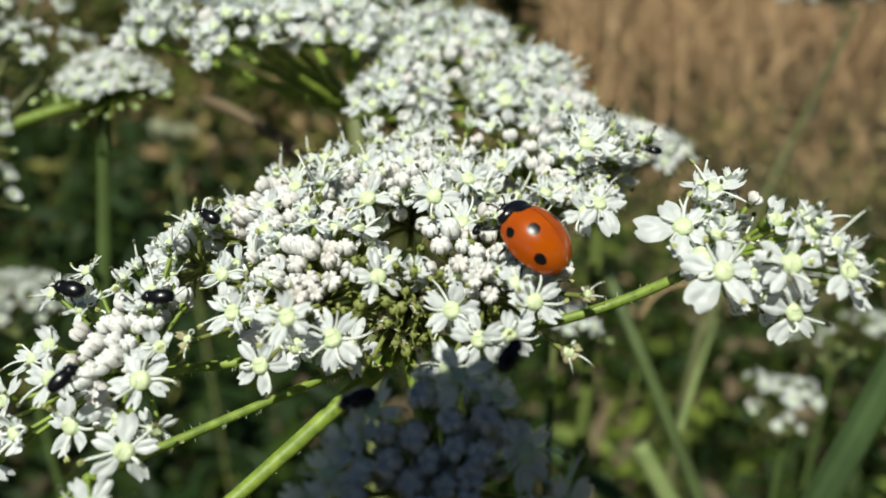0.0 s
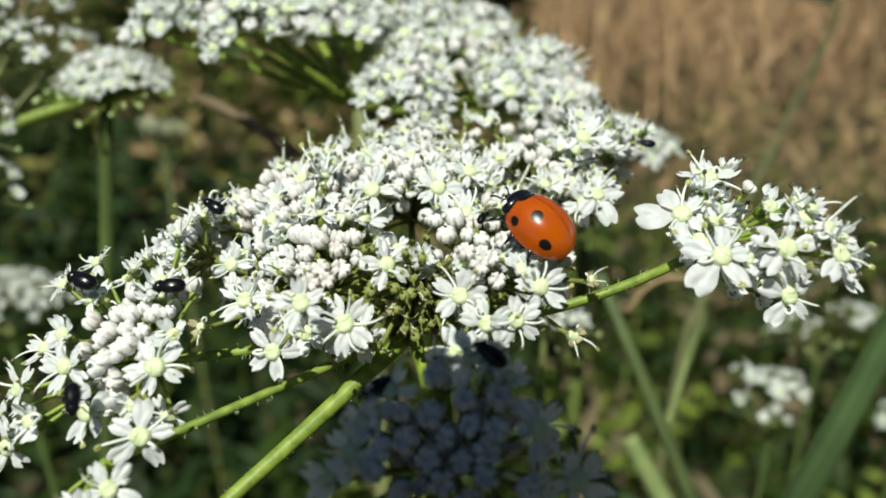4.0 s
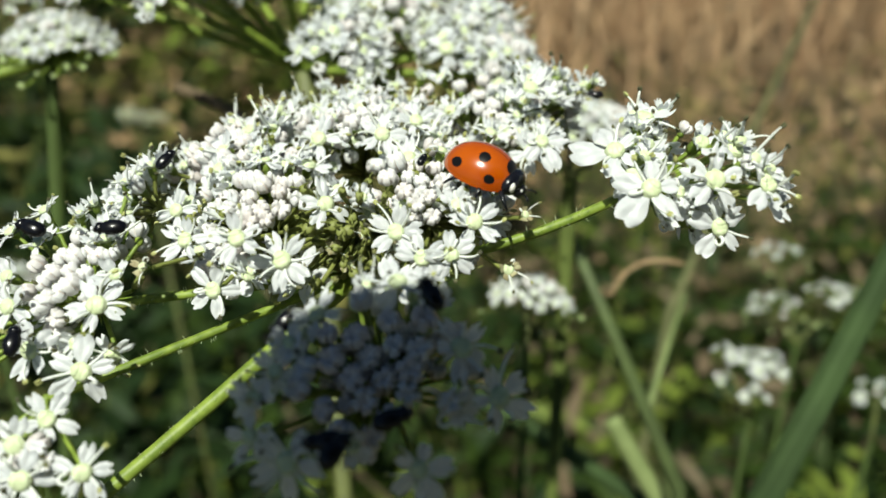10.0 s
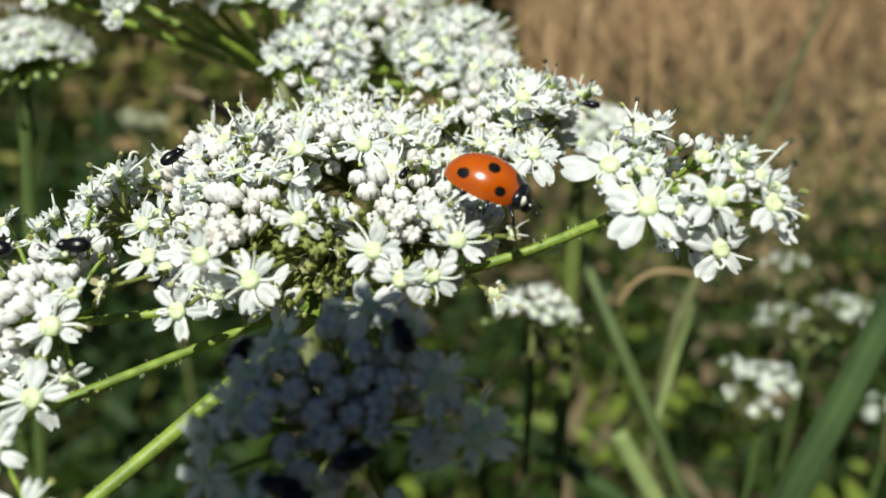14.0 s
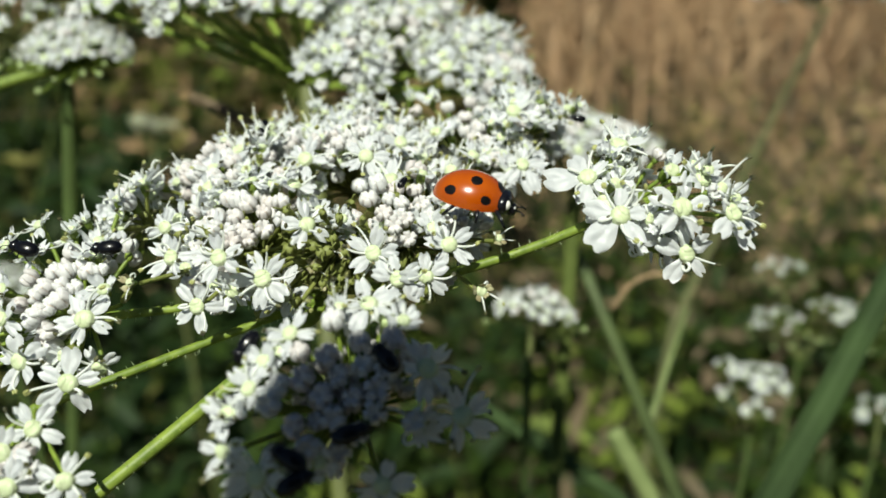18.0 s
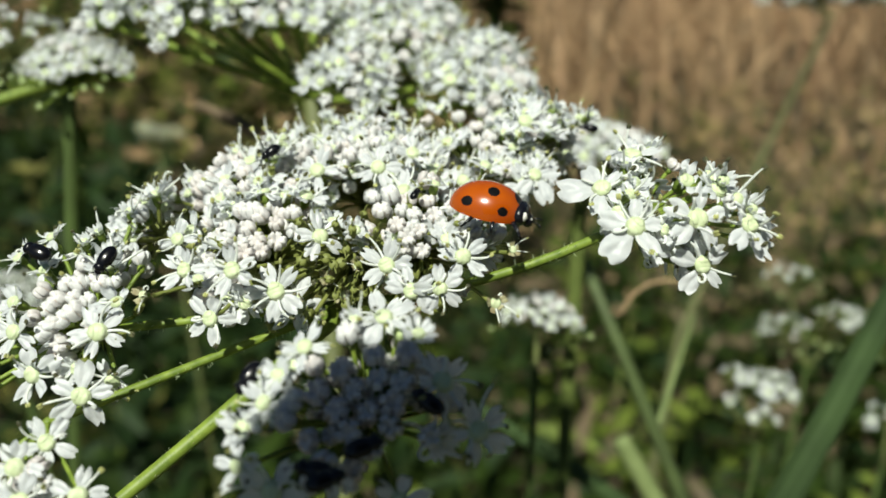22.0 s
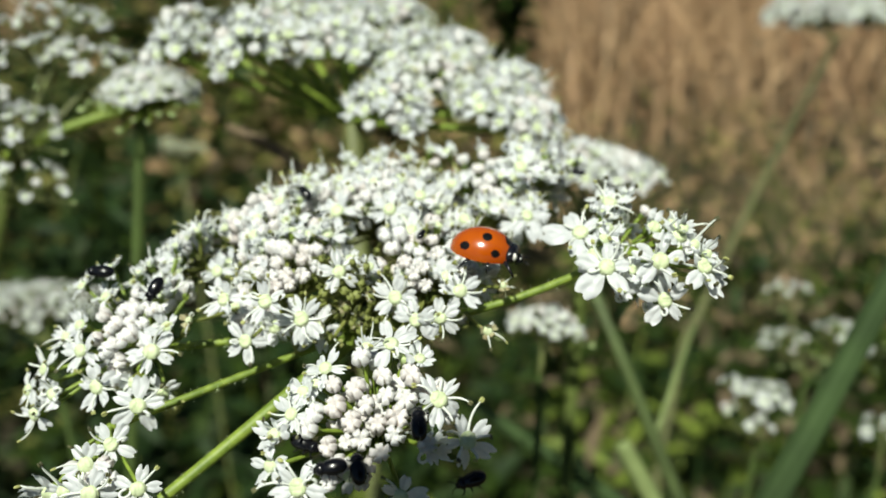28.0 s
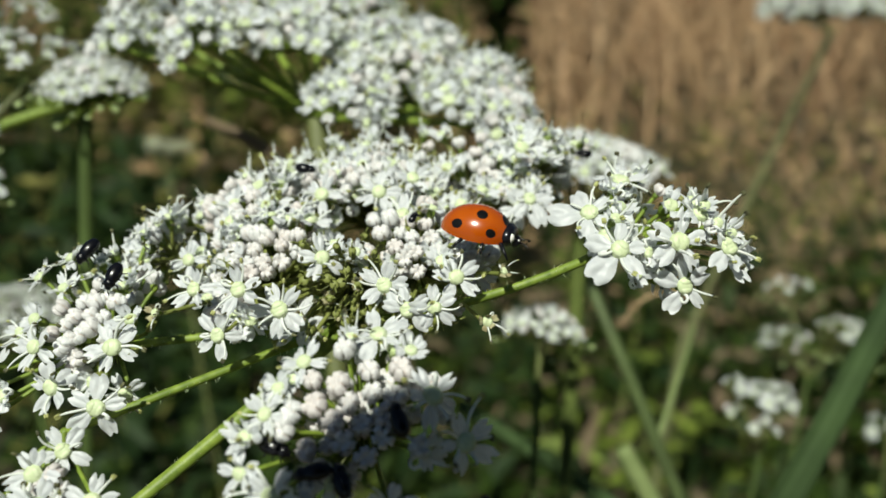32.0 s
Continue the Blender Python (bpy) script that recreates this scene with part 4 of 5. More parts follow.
back_far_left = back_umbel("flower_umbel", E_HUB, [(-7.06, 4.08, -12.83, 0.0085), (-7.79, 4.06, -12.42, 0.007), (-7.95, 2.71, -12.04, 0.008), (-7.69, 1.65, -11.86, 0.007), (-8.18, 5.12, -13.79, 0.010), (-9.2, 3.3, -12.4, 0.009)], "pale flower umbel on a branching green stalk", 60, below(E_HUB, -0.3), share=0.3, green=3, n=10, scale=0.8)
ray = Shape()
ray.tube(bend(V(-8.3, 1.95, -12.4), U_HUB, turn(0, 1, 0) * 0.001, 8), [0.95 * MM] * 8, 0, 8)
place("ray", ray.mesh("ray", [STALK]), back_left, Matrix(), "bright green side stalk")
P_HUB = V(2.4, 0.9, -13.8)
back_umbel("flower_umbel", P_HUB, [(1.95, 2.12, -13.13, 0.0085), (3.03, 2.07, -13.65, 0.0085), (2.5, 2.35, -14.2, 0.008)], "pale flower umbel low behind the front flower", 70, below(P_HUB), share=0.5)
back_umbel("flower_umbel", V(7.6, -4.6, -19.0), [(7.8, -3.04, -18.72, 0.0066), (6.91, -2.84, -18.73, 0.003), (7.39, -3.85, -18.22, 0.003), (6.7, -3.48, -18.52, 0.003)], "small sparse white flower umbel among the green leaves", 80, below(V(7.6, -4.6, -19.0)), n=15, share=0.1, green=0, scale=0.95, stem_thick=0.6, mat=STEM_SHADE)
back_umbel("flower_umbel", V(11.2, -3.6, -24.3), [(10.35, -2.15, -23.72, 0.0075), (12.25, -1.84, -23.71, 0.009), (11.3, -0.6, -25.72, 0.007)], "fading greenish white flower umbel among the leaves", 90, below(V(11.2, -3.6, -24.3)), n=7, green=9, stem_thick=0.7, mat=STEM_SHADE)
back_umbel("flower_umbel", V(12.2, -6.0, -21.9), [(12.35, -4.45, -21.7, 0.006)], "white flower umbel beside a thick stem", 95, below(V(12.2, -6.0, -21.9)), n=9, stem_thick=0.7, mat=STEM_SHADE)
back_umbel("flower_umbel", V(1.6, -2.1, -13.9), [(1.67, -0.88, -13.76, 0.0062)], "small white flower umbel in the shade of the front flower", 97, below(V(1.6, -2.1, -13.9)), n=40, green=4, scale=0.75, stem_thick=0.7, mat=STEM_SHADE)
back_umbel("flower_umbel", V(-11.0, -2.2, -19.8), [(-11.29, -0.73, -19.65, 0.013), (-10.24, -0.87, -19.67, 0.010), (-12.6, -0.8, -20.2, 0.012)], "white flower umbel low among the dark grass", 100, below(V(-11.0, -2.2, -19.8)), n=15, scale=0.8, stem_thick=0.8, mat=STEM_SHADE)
back_umbel("flower_umbel", V(18.6, 11.2, -37.8), [(18.2, 13.5, -38.4, 0.016), (16.4, 13.6, -38.8, 0.012), (20.6, 13.6, -38.4, 0.016), (19.4, 14.2, -40.0, 0.016)], "white flower umbel on a tall stem before the dry grass", 110, below(V(7.6, -2.6, -25.73), -0.03), via=[V(7.6, -2.6, -25.4), V(8.05, -2.01, -25.73), V(11.45, 2.42, -29.74)], scale=1.5, n=14, stem_thick=1.45, mat=STEM_GREY, lean=0.6, drop=0.8)


def stalk_thing(name, pts, r0, r1, label, mat, ridges=0):
    ob = thing(name, Matrix.Translation(pts[-1]), label, "plant stem", "stems round the flowers")
    s = Shape()
    n = len(pts)
    radii = [(r0 + (r1 - r0) * i / (n - 1)) * MM for i in range(n)]
    s.tube(pts, radii, 0, 10)
    place("stalk", s.mesh("stalk", [mat]), ob, Matrix())
    for k in range(ridges):
        a = 2 * math.pi * k / ridges
        s = Shape()
        line = []
        for i, p in enumerate(pts):
            d = (pts[min(i + 1, n - 1)] - pts[max(i - 1, 0)]).normalized()
            e = d.cross(Vector((0, 1, 0))).normalized()
            line.append(p + (e * math.cos(a) + d.cross(e) * math.sin(a)) * radii[i] * 0.93)
        s.tube(line, [q * 0.13 for q in radii], 0, 5)
        place("rib", s.mesh("rib", [mat]), ob, Matrix())
    return ob


stalk_thing("plant_stem", [V(8.66, 0.73, -13.74), V(7.82, -0.67, -13.54), V(6.46, -2.77, -13.13), V(5.33, -4.37, -12.72), Vector((0.03, 0.05, 0.45)), Vector((0.02, 0.04, 0))], 2.0, 2.7, "thick dark green ribbed plant stem, leaning", STEM_DARK, 9)
stalk_thing("plant_stem", [V(2.46, 0.36, -15.26), V(3.65, -2.36, -15.54), V(4.84, -5.17, -15.72), Vector((0.065, 0.12, 0.5)), Vector((0.09, 0.12, 0))], 1.0, 1.8, "slim green plant stem", STEM, 6)
stalk_thing("plant_stem", [V(5.8, -1.5, -18.24), V(5.1, -2.6, -17.3), V(4.43, -3.67, -16.33), V(4.75, -5.6, -15.9)], 0.6, 0.75, "slim pale side branch of a green stem", PALE_STEM)
stalk_thing("plant_stem", [V(3.74, -4.0, -16.73), V(3.8, -4.13, -16.73), V(4.4, -5.2, -16.72), V(5.14, -6.45, -16.71), Vector((0.07, 0.13, 0))], 1.9, 2.4, "blunt pale green plant stem", PALE_STEM)
stalk_thing("dry_leaf", bend(V(3.52, -1.3, -15.75), V(4.98, -0.69, -15.75), turn(-0.5, 1, 0) * 0.0035, 9), 0.26, 0.36, "dry curled tan leaf stalk", STRAW_LIGHT)
stalk_thing("plant_stem", bend(V(-4.6, 2.7, -14.5), V(-1.9, 0.9, -13.5), turn(0, 0.3, 0) * 0.002, 7), 1.1, 1.3, "dark brown leaning plant stem in the shade", STRAW_DARK)

stalk_thing("plant_stem", [V(0.2, -3.30, -18.0), V(1.06, -3.84, -18.0), V(3.83, -5.64, -18.0), V(7.5, -8.2, -18.0), Vector((0.12, 0.10, 0.3)), Vector((0.13, 0.10, 0))], 1.5, 2.4, "dark blackish green plant stem low in the shade", STEM_DARK)


def leaf_mesh(rg, length, width):
    """A folded, drooping lance-shaped leaf along +x."""
    s = Shape()
    rows = []
    for i in range(7):
        t = i / 6
        h = width * (0.08 + math.sin(math.pi * (0.04 + 0.94 * t)) ** 0.8)
        rows.append([(length * t, h * q * 0.5, 0.22 * h * abs(q) - length * 0.35 * t * t + 0.08 * h * math.sin(9 * t + 3 * q)) for q in (-1, -0.5, 0, 0.5, 1)])
    s.grid(rows, 0)
    return s.mesh("leaf", [LEAF_LIGHT if rg.random() < 0.25 else LEAF])


def tall_weed(top, foot, label, seed, n, low, size):
    """A leafy weed: a thin stem and n leaves on its upper part."""
    rg = random.Random(seed)
    ob = thing("tall_weed", Matrix.Translation(foot), label, "weed")
    s = Shape()
    line = [foot, foot.lerp(top, 0.5) + Vector((0.02, 0, 0)), top]
    s.tube(line, [4 * MM, 3 * MM, 1.5 * MM], 0, 8)
    place("stem", s.mesh("stem", [STEM_MID]), ob, Matrix())
    kinds = [leaf_mesh(rg, size * rg.uniform(0.8, 1.2), size * rg.uniform(0.25, 0.36)) for _ in range(5)]
    for k in range(n):
        p = foot.lerp(top, low + (1 - low) * k / (n - 1))
        place("leaf", rg.choice(kinds), ob, Matrix.Translation(p) @ Matrix.Rotation(2.4 * k + rg.gauss(0, 0.3), 4, "Z") @ Matrix.Rotation(rg.uniform(-0.9, 0.0), 4, "Y"))
    return ob


WEED_TOP = V(6.4, 37.0, -100)
tall_weed(WEED_TOP, below(WEED_TOP), "tall leafy green weed before the dry grass", 6, 130, 0.70, 0.055)
# a withered seed head among the herbs
S_HUB = V(-14.5, 4.6, -40.0)
seed_head = thing("seed_head", Matrix.Translation(S_HUB), "withered pale brown umbel on a thin stem among herbs", "seed head")
s = Shape()
s.tube([below(S_HUB, -0.02), below(S_HUB).lerp(S_HUB, 0.6) + Vector((0.004, 0, 0)), S_HUB], [1.6 * MM, 1.3 * MM, 0.9 * MM], 0, 7)
place("stem", s.mesh("stem", [STEM_OLIVE]), seed_head, Matrix())
dry = random.Random(8)
for k in range(7):
    c = (-14.5 + 0.95 * math.cos(k * 0.9) * (k > 0), 5.9 + 0.25 * dry.random(), -40 + 0.9 * math.sin(k * 0.9) * (k > 0))
    head = umbellet(seed_head, S_HUB, V(*c), UP, 0.004, 0, 0, [(c[0] + dry.gauss(0, 0.25), c[1] + dry.gauss(0, 0.12), c[2] + dry.gauss(0, 0.25), "dry", dry.uniform(0.9, 1.4)) for _ in range(9)], 200 + k, fill=False, skin=STEM_OLIVE)
    tagged(head, kind="stuff")


# ---- ladybird ----
def ladybird():
    """A seven-spot ladybird, head along +x, feet at z = 0."""
    ob = thing("ladybird", Matrix(), "glossy red ladybird with black spots walking on the white flower", "ladybird")
    rest[ob] = Matrix()
    A, B, H, Z0 = 3.06, 2.40, 2.32, 0.90

    def dome(u, a, grow=1.0):
        """A point of the wing cases: u from tail (0) to shoulder (1), a across, from -90 to 90 degrees."""
        x = -A + 2 * A * u
        k = max(0.0, 1 - (x / (A * 1.02)) ** 2) ** 0.5 * (1 + 0.06 * u)
        return Vector((x * grow - 0.56, B * k * math.sin(a) * grow, Z0 + H * k * math.cos(a) * grow)) * MM

    for sgn, nm in ((1, "left"), (-1, "right")):
        s = Shape()
        rows = []
        for i in range(19):
            u = 0.5 - 0.5 * math.cos(math.pi * i / 18)
            rows.append([dome(u * 0.985 + 0.005, sgn * (0.012 + 1.62 * j / 10)) for j in range(11)])
        s.grid(rows, 0)
        case = place("wing_case", s.mesh("wing_case", [SHELL_RED]), ob)
        for u, a, r in ((0.73, 1.20, 0.40), (0.56, 0.56, 0.47), (0.25, 1.08, 0.47)):
            d = Shape()
            rows = []
            for i in range(6):
                rr = r * i / 5
                rows.append([dome(u + rr * math.cos(q) / (2 * A), sgn * (a + rr * math.sin(q) / B), 1.006) for q in (2 * math.pi * k / 14 for k in range(14))])
            d.grid(rows, 0, True)
            place("spot", d.mesh("spot", [SPOT]), case)
    d = Shape()
    rows = []
    for i in range(6):
        rr = 0.52 * i / 5
        rows.append([dome(0.90 + rr * math.cos(q) / (2 * A), rr * 1.25 * math.sin(q) / 1.2, 1.007) for q in (2 * math.pi * k / 16 for k in range(16))])
    d.grid(rows, 0, True)
    place("spot", d.mesh("spot", [SPOT]), ob)
    for sgn in (1, -1):
        d = Shape()
        d.grid([[dome(0.965 + 0.02 * (i / 3 - 0.5), sgn * (0.35 + 0.75 * j / 6), 1.008) for j in range(7)] for i in range(4)], 0)
        place("white_patch", d.mesh("white_patch", [SHELL_WHITE]), ob)
    s = Shape()
    s.ball((-0.5 * MM, 0, 0.95 * MM), 2.95 * MM, 2.25 * MM, 0.55 * MM, 0, 16, 8)
    place("belly", s.mesh("belly", [SHELL_BLACK]), ob)
    s = Shape()
    s.ball((2.12 * MM, 0, 1.30 * MM), 0.88 * MM, 1.72 * MM, 1.0 * MM, 0, 16, 8)
    collar = place("pronotum", s.mesh("pronotum", [SHELL_BLACK]), ob, None, "glossy black neck shield with white corners")
    for sgn in (1, -1):
        s = Shape()
        s.ball((2.50 * MM, sgn * 1.18 * MM, 1.38 * MM), 0.30 * MM, 0.34 * MM, 0.42 * MM, 0, 12, 7)
        place("white_patch", s.mesh("white_patch", [SHELL_WHITE]), collar)
    s = Shape()
    s.ball((2.85 * MM, 0, 0.82 * MM), 0.52 * MM, 0.75 * MM, 0.56 * MM, 0, 12, 7)
    head = place("head", s.mesh("head", [SHELL_BLACK]), ob)
    for sgn in (1, -1):
        s = Shape()
        s.ball((3.10 * MM, sgn * 0.42 * MM, 1.08 * MM), 0.13 * MM, 0.13 * MM, 0.10 * MM, 0, 8, 5)
        place("white_patch", s.mesh("white_patch", [SHELL_WHITE]), head)
        s = Shape()
        s.tube([(3.3 * MM, sgn * 0.45 * MM, 0.9 * MM), (3.7 * MM, sgn * 0.75 * MM, 0.95 * MM), (4.0 * MM, sgn * 0.95 * MM, 0.75 * MM)], [0.07 * MM, 0.06 * MM, 0.12 * MM], 0, 5)
        place("antenna", s.mesh("antenna", [SHELL_BLACK]), head)
    legs = []
    for sgn in (1, -1):
        for x, reach, ahead in ((1.6, 1.35, 0.9), (0.3, 1.6, 0.1), (-1.0, 1.5, -0.9)):
            s = Shape()
            a = Vector((x, sgn * 1.2, 0.85)) * MM
            s.tube([(0, 0, 0), Vector((0.45 * ahead, sgn * reach * 0.62, -0.05)) * MM, Vector((0.95 * ahead, sgn * reach * 0.95, -0.5)) * MM, Vector((1.3 * ahead, sgn * reach * 1.0, -0.95)) * MM], [0.22 * MM, 0.2 * MM, 0.13 * MM, 0.09 * MM], 0, 6)
            leg = place("leg", s.mesh("leg", [SHELL_BLACK]), ob, Matrix.Translation(a))
            legs.append(leg)
    return ob, legs


bird, bird_legs = ladybird()


def small_beetle(size, label):
    """A slim black beetle, head along +x, feet at z = 0."""
    ob = thing("small_beetle", Matrix(), label, "beetle", "small black beetles on the flowers")
    rest[ob] = Matrix()
    k = size * MM
    for sgn in (1, -1):
        s = Shape()
        rows = []
        for i in range(13):
            th = math.pi * i / 12
            rows.append([((-0.10 - 0.38 * math.cos(th)) * k, sgn * (0.003 + 0.235 * math.sin(th) ** 0.85 * math.sin(a)) * k, (0.20 + 0.20 * math.sin(th) * math.cos(a)) * k) for a in (math.pi * j / 9 for j in range(10))])
        s.grid(rows, 0)
        place("wing_case", s.mesh("wing_case", [BEETLE]), ob)
    s = Shape()
    s.ball((0.25 * k, 0, 0.20 * k), 0.16 * k, 0.195 * k, 0.16 * k, 0, 14, 8)
    place("thorax", s.mesh("thorax", [BEETLE]), ob)
    s = Shape()
    s.ball((0.385 * k, 0, 0.15 * k), 0.085 * k, 0.115 * k, 0.09 * k, 0, 10, 6)
    head = place("head", s.mesh("head", [BEETLE]), ob)
    for sgn in (1, -1):
        s = Shape()
        s.tube([(0.44 * k, sgn * 0.05 * k, 0.2 * k), (0.55 * k, sgn * 0.12 * k, 0.24 * k), (0.64 * k, sgn * 0.2 * k, 0.2 * k)], [0.014 * k, 0.012 * k, 0.022 * k], 0, 5)
        place("antenna", s.mesh("antenna", [BEETLE]), head)
        for x, d in ((0.22, 0.10), (0.05, 0.0), (-0.12, -0.10)):
            s = Shape()
            s.tube([(x * k, sgn * 0.1 * k, 0.14 * k), ((x + d * 0.6) * k, sgn * 0.26 * k, 0.13 * k), ((x + d * 1.5) * k, sgn * 0.30 * k, 0.0)], [0.025 * k, 0.022 * k, 0.012 * k], 0, 5)
            place("leg", s.mesh("leg", [BEETLE]), ob)
    return ob


# ---- the phone that films, whose shade falls on the lowest flowers ----
def phone():
    ob = thing("phone", Matrix(), "black phone held close over the flowers", "phone")
    rest[ob] = Matrix()
    s = Shape()
    w, h, d, r = 0.155, 0.076, 0.008, 0.011
    rows = []
    for dz, sh in ((0, 0.001), (0.001, 0), (d - 0.001, 0), (d, 0.001)):
        row = []
        for cx, cy, a0 in ((w - r, -r, 0), (r, -r, 90), (r, -h + r, 180), (w - r, -h + r, 270)):
            for k in range(11):
                a = radians(a0 + 90 * k / 10)
                row.append((cx + (r - sh) * math.cos(a), cy + (r - sh) * math.sin(a), dz))
        rows.append(row)
    s.grid(rows, 0, True)
    nrow = len(rows[0])
    s.f += [tuple(range(nrow - 1, -1, -1)), tuple(range(3 * nrow, 4 * nrow))]
    s.s += [0, 0]
    place("case", s.mesh("case", [PHONE]), ob)
    return ob


handset = phone()
PHONE_AT = pose(-0.0290, 0.0462, 0.024, 0, 0, 5)


# ---- what moves ----
def lerp_rows(rows, t):
    for a, b in zip(rows, rows[1:]):
        if a[0] <= t <= b[0]:
            k = (t - a[0]) / (b[0] - a[0])
            return [p + (q - p) * k for p, q in zip(a[1:], b[1:])]
    return list(rows[-1][1:])


def sway(t):
    x, y, z, rx, ry, rz = lerp_rows(SWAY, t)
    return Matrix.Translation(PIVOT) @ pose(x * MM, y * MM, z * MM, rx, ry, rz) @ Matrix.Translation(-PIVOT)


def stand(p, heading, normal):
    """A pose at p, +x along the heading, z near the normal; both in lens axes, p in centimetres."""
    x = turn(*heading)
    z = turn(*normal)
    z = (z - x * z.dot(x)).normalized()
    y = z.cross(x)
    m = Matrix((x, y, z)).transposed().to_4x4()
    return Matrix.Translation(V(*p)) @ m


TIMES = [row[0] for row in SWAY]

# the ladybird: seconds, place, heading, normal
BIRD = [
    (0, 0.170, 0.267, -6.332, -0.62, 0.68, -0.25, 0.5, 0.45, 0.75),
    (1, 0.183, 0.242, -6.333, -0.62, 0.66, -0.3, 0.45, 0.5, 0.75),
    (2, 0.158, 0.254, -6.333, -0.6, 0.66, -0.3, 0.45, 0.5, 0.75),
    (2.5, 0.176, 0.253, -6.336, -0.65, 0.62, -0.3, 0.4, 0.5, 0.75),
    (4.5, 0.172, 0.263, -6.336, -0.62, 0.64, -0.3, 0.4, 0.5, 0.75),
    (5, 0.178, 0.241, -6.343, -0.5, 0.6, -0.5, 0.25, 0.55, 0.8),
    (5.5, 0.215, 0.223, -6.324, -0.1, 0.5, -0.85, 0.05, 0.75, 0.65),
    (6, 0.197, 0.255, -6.336, -0.5, 0.55, -0.65, 0.15, 0.65, 0.75),
    (6.5, 0.134, 0.251, -6.319, -0.87, 0.38, -0.3, 0.2, 0.75, 0.65),
    (7, 0.142, 0.259, -6.307, -0.9, 0.3, -0.2, 0.2, 0.8, 0.6),
    (7.5, 0.203, 0.240, -6.272, -0.95, -0.02, 0.25, 0.05, 0.85, 0.5),
    (8, 0.220, 0.244, -6.256, -0.52, -0.45, 0.7, 0, 0.8, 0.6),
    (8.5, 0.203, 0.237, -6.267, 0.35, -0.55, 0.75, 0, 0.8, 0.6),
    (9, 0.292, 0.189, -6.283, 0.55, -0.52, 0.6, 0, 0.78, 0.65),
    (9.5, 0.308, 0.177, -6.288, 0.68, -0.5, 0.5, 0, 0.8, 0.6),
    (10, 0.315, 0.140, -6.322, 0.85, -0.42, 0.3, 0.1, 0.88, 0.45),
    (10.5, 0.286, 0.159, -6.316, 0.9, -0.35, 0.2, 0.15, 0.9, 0.42),
    (11, 0.398, 0.153, -6.31, 0.92, -0.3, 0.15, 0.2, 0.92, 0.38),
    (12, 0.470, 0.118, -6.31, 0.90, -0.39, 0.12, 0.25, 0.92, 0.38),
    (13, 0.437, 0.129, -6.31, 0.90, -0.39, 0.12, 0.25, 0.92, 0.38),
    (14, 0.442, 0.147, -6.31, 0.90, -0.39, 0.12, 0.25, 0.92, 0.38),
    (16.5, 0.469, 0.134, -6.305, 0.96, -0.18, 0.12, 0.2, 0.93, 0.36),
    (18, 0.435, 0.127, -6.306, 0.96, -0.22, 0.12, 0.2, 0.93, 0.36),
    (19, 0.441, 0.143, -6.306, 0.96, -0.22, 0.12, 0.2, 0.93, 0.36),
    (24.5, 0.470, 0.118, -6.307, 0.96, -0.24, 0.12, 0.2, 0.93, 0.36),
    (28, 0.473, 0.122, -6.305, 0.96, -0.18, 0.12, 0.2, 0.93, 0.36),
    (32, 0.431, 0.141, -6.306, 0.96, -0.22, 0.12, 0.2, 0.93, 0.36),
]

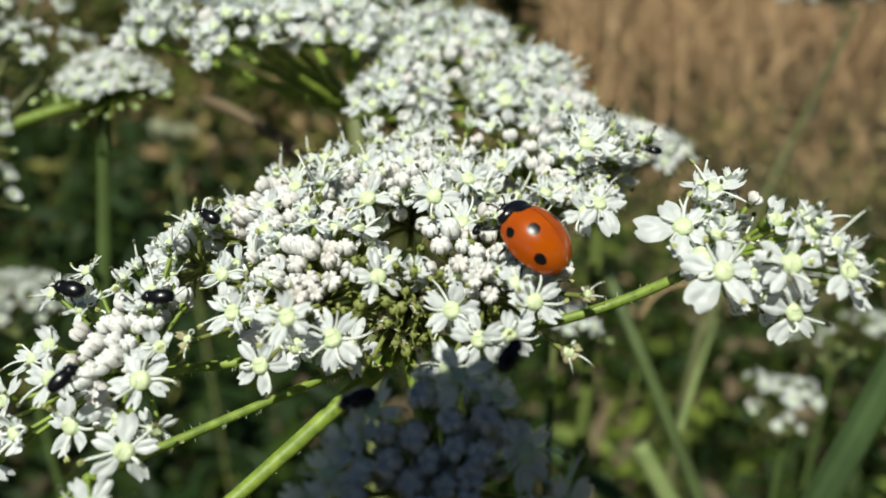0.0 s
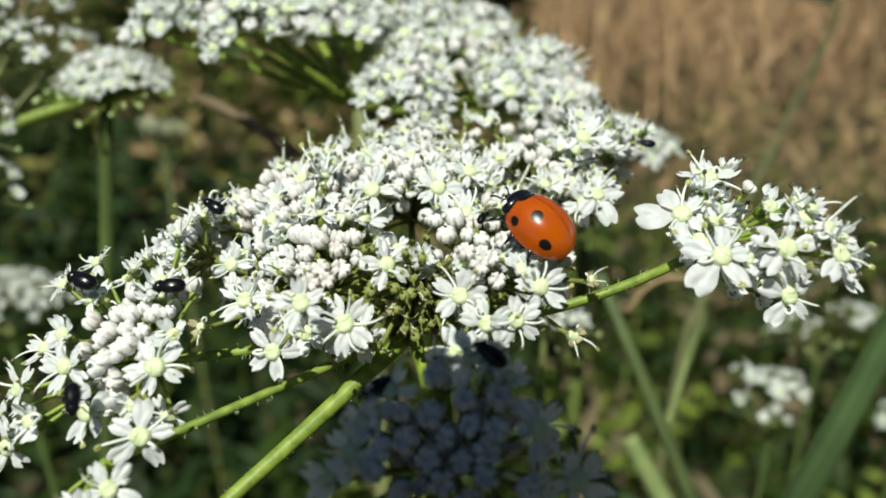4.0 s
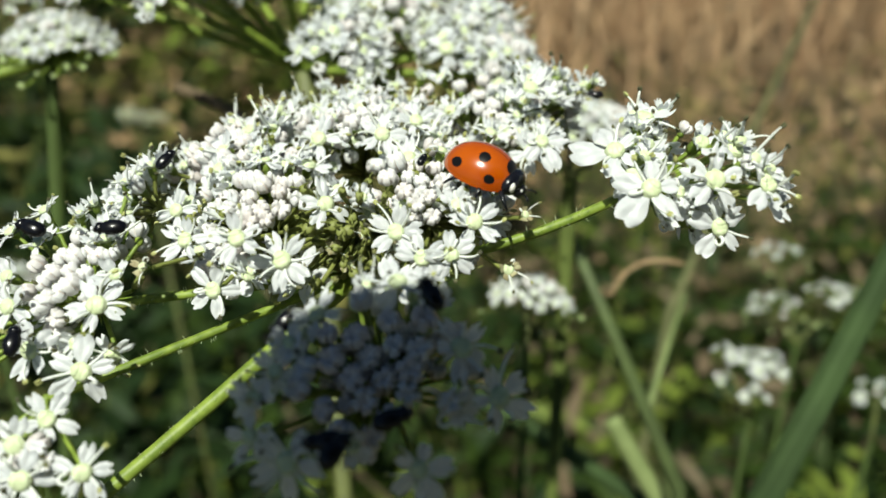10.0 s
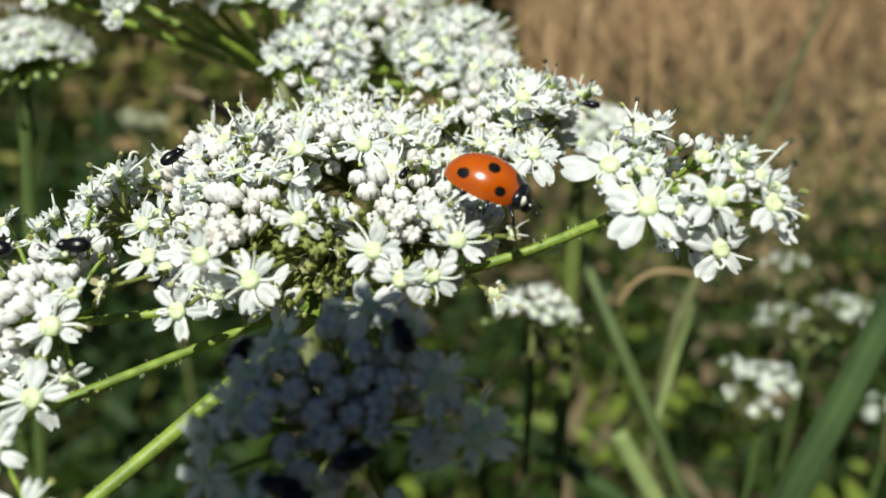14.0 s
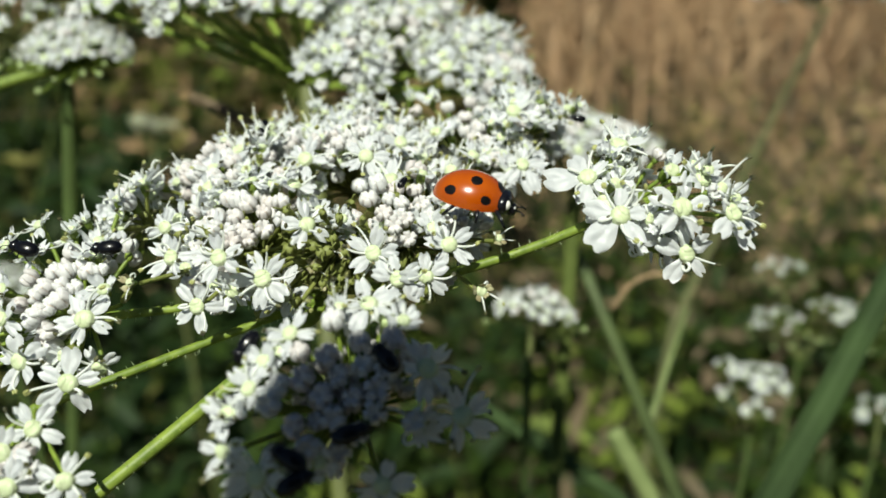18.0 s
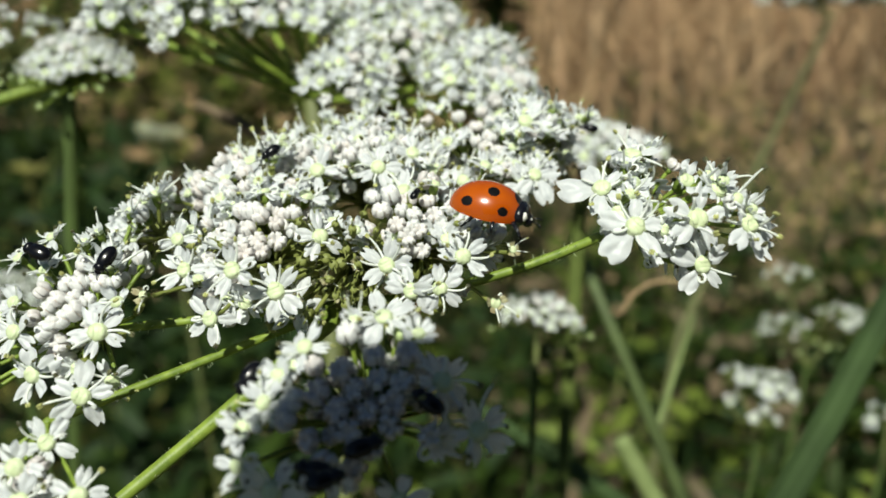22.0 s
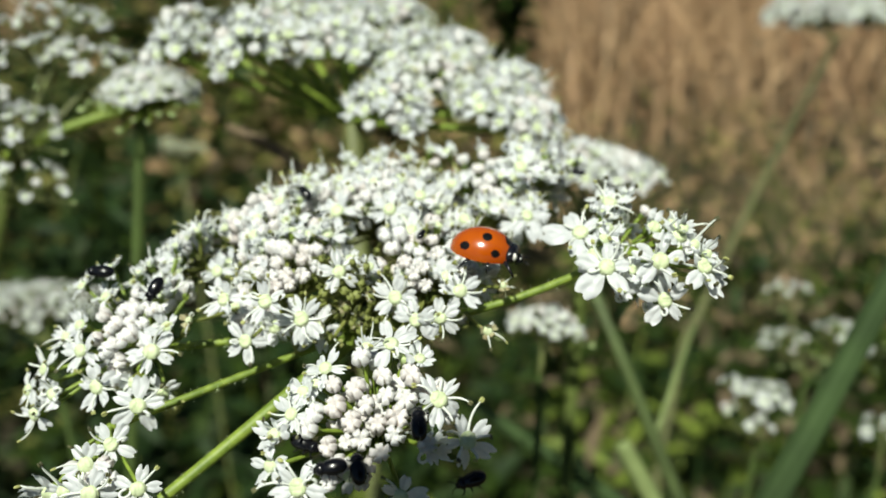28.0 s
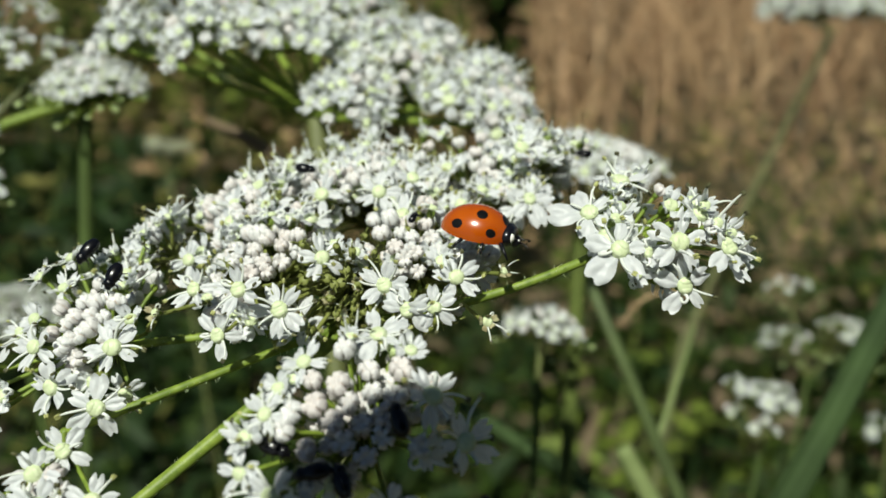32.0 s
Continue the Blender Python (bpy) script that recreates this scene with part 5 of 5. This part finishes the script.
# the small beetles: millimetres long, label, and rows of seconds, place in centimetres, heading in degrees from the lens's right
CRAWL = "small glossy black beetle crawling over white florets"
REST = "small glossy black beetle sitting on white florets"
BEETLES = [
    (2.9, CRAWL, [(0, -0.96, -0.70, -5.22, 200), (6, -0.95, -0.79, -5.25, 215), (9, -1.06, -0.82, -5.25, 230), (19, -1.17, -0.86, -5.25, 240), (22, -1.23, -0.97, -5.2, 240), (23, -1.31, -1.04, -5.2, 220), (26.5, -1.13, -1.26, -5.1, 300), (28, -0.98, -1.33, -5.0, 340), (30, -1.03, -1.32, -5.0, 340), (32, -1.03, -1.34, -5.05, 340)]),
    (2.9, CRAWL, [(0, -0.03, -0.40, -5.12, 60), (1, -0.06, -0.48, -5.12, 95), (5, -0.28, -0.53, -5.12, 160), (7, -0.19, -0.60, -5.1, 120), (12, -0.09, -0.65, -5.1, 120), (17, -0.21, -0.78, -5.0, 100), (19, -0.21, -0.98, -4.9, 160), (24, 0.08, -1.13, -4.92, 130), (26.5, 0.24, -1.50, -4.95, 85), (28, 0.32, -1.58, -4.95, 200), (30, 0.36, -1.63, -5.0, 210), (32, 0.38, -1.75, -5.0, 230)]),
    (3.0, CRAWL, [(0, -0.30, -1.36, -4.72, 20), (24, -0.42, -1.30, -4.70, 20), (26.5, -0.08, -1.15, -4.72, 80), (29.5, -0.07, -1.03, -4.72, 110), (32, -0.15, -1.06, -4.72, 110)]),
    (3.0, REST, [(0, -0.78, -1.33, -4.66, 170), (10, -0.75, -1.44, -4.62, 180), (18, -0.77, -1.44, -4.62, 150), (19, -0.74, -1.36, -4.62, 150), (21, -0.70, -1.42, -4.6, 160), (27, -0.74, -1.44, -4.72, 190), (32, -0.71, -1.42, -4.72, 190)]),
    (2.9, CRAWL, [(0, -0.67, -1.40, -4.55, 60), (9, -0.67, -1.45, -4.55, 60), (13, -0.67, -1.50, -4.55, 30), (19, -0.71, -1.58, -4.55, 30), (22, -0.62, -1.46, -4.55, 20), (24, -0.45, -1.38, -4.56, 15), (27, -0.53, -1.42, -4.72, 100), (32, -0.52, -1.46, -4.72, 110)]),
    (3.1, CRAWL, [(0, -3.31, -0.13, -6.42, 165), (7, -3.32, -0.15, -6.42, 150), (9, -3.25, -0.19, -6.4, 165), (11, -3.29, -0.16, -6.4, 150), (13, -3.17, -0.21, -6.4, 160), (19, -3.29, -0.22, -6.4, 165), (22, -3.27, -0.14, -6.4, 155), (27, -3.37, -0.06, -6.42, 165), (30, -3.11, -0.01, -6.5, 200), (32, -3.06, 0.04, -6.55, 240)]),
    (2.9, CRAWL, [(0, -2.52, -0.16, -6.12, 180), (8, -2.56, -0.18, -6.12, 185), (17, -2.45, -0.21, -6.12, 175), (19, -2.50, -0.21, -6.12, 190), (20, -2.54, -0.20, -6.12, 215), (22, -2.58, -0.20, -6.12, 245), (32, -2.64, -0.17, -6.12, 255)]),
    (2.6, CRAWL, [(0, -2.48, 0.45, -7.2, 150), (2, -2.48, 0.49, -7.2, 155), (8, -2.54, 0.42, -7.2, 130), (11, -2.41, 0.44, -7.2, 20), (13, -2.16, 0.50, -7.2, 25), (14, -2.13, 0.54, -7.2, 40), (17, -2.20, 0.72, -8.6, 80), (32, -2.20, 0.62, -8.7, 80)]),
    (2.4, CRAWL, [(0, -1.75, 0.90, -9.1, 280), (15, -1.75, 1.00, -9.0, 280), (18, -1.62, 0.98, -7.9, 270), (19, -1.54, 0.90, -7.4, 280), (23, -1.57, 0.76, -7.4, 200), (27, -1.50, 0.80, -7.4, 130), (29, -1.47, 0.84, -7.4, 130), (30, -1.42, 0.84, -7.4, 100), (31, -1.36, 0.86, -7.4, 20), (32, -1.29, 0.88, -7.4, 350)]),
    (2.8, CRAWL, [(0, -3.05, -0.69, -5.80, 50), (0.5, -3.02, -0.62, -5.8, 60), (2.5, -3.23, -0.67, -5.8, 200), (4.5, -3.07, -0.99, -5.75, 290), (6, -3.09, -1.12, -5.7, 260), (7, -3.11, -1.11, -5.7, 170), (9, -2.97, -1.01, -5.75, 10), (11, -3.3, -0.95, -5.95, 170), (14, -3.3, -0.85, -6.45, 170), (16, -3.1, -0.8, -6.6, 170), (32, -3.1, -0.8, -6.6, 170)]),
    (2.0, REST, [(0, 1.60, 1.14, -8.2, 170), (32, 1.60, 1.14, -8.2, 170)]),
    (1.5, REST, [(0, -0.17, 0.37, -6.72, 60), (32, -0.17, 0.37, -6.72, 60)]),
    (1.8, REST, [(0, -2.10, 0.50, -7.55, 30), (32, -2.10, 0.50, -7.55, 30)]),
]
swarm = [small_beetle(size * 0.92, label) for size, label, rows in BEETLES]


def ride(ob, rows):
    out = []
    for t in TIMES:
        px, py, pz, hx, hy, hz, nx, ny, nz = lerp_rows(rows, t)
        out.append((t, sway(t) @ stand((px, py, pz), (hx, hy, hz), (nx, ny, nz))))
    walk(ob, out)


def crawl(ob, rows):
    out = []
    for t in TIMES:
        x, y, z, a = lerp_rows(rows, t)
        a = radians(a)
        out.append((t, sway(t) @ stand((x, y, z), (math.cos(a), math.sin(a) * 0.9, -math.sin(a) * 0.45), (0.0, 0.62, 0.78))))
    walk(ob, out)


def steps(leg, n):
    """A leg swings while the ladybird turns about, and rests otherwise."""
    out = []
    for t in TIMES:
        busy = 1.0 if 5.0 <= t <= 10.5 else 0.25
        a = 16 * busy * math.sin(t * 7.0 + n * 2.1)
        out.append((t, rest[leg] @ pose(0, 0, 0, 0, 0, a)))
    walk(leg, out)


def motions():
    walk(umbel, [(t, sway(t) @ rest[umbel]) for t in TIMES])
    for ob, k in ((back_near, 1), (back_left, 3), (back_far_left, 3)):
        walk(ob, [(row[0], Matrix.Translation(turn(1, 0, 0) * row[k] * MM + turn(0, 1, 0) * row[k + 1] * MM) @ rest[ob]) for row in SWAY_BACK])
    walk(handset, [(t, pose(x, y, z, rx, ry, rz) @ PHONE_AT) for t, x, y, z, rx, ry, rz in PATH])
    ride(bird, BIRD)
    for n, leg in enumerate(bird_legs):
        steps(leg, n)
    for ob, (size, label, rows) in zip(swarm, BEETLES):
        crawl(ob, rows)


motions()
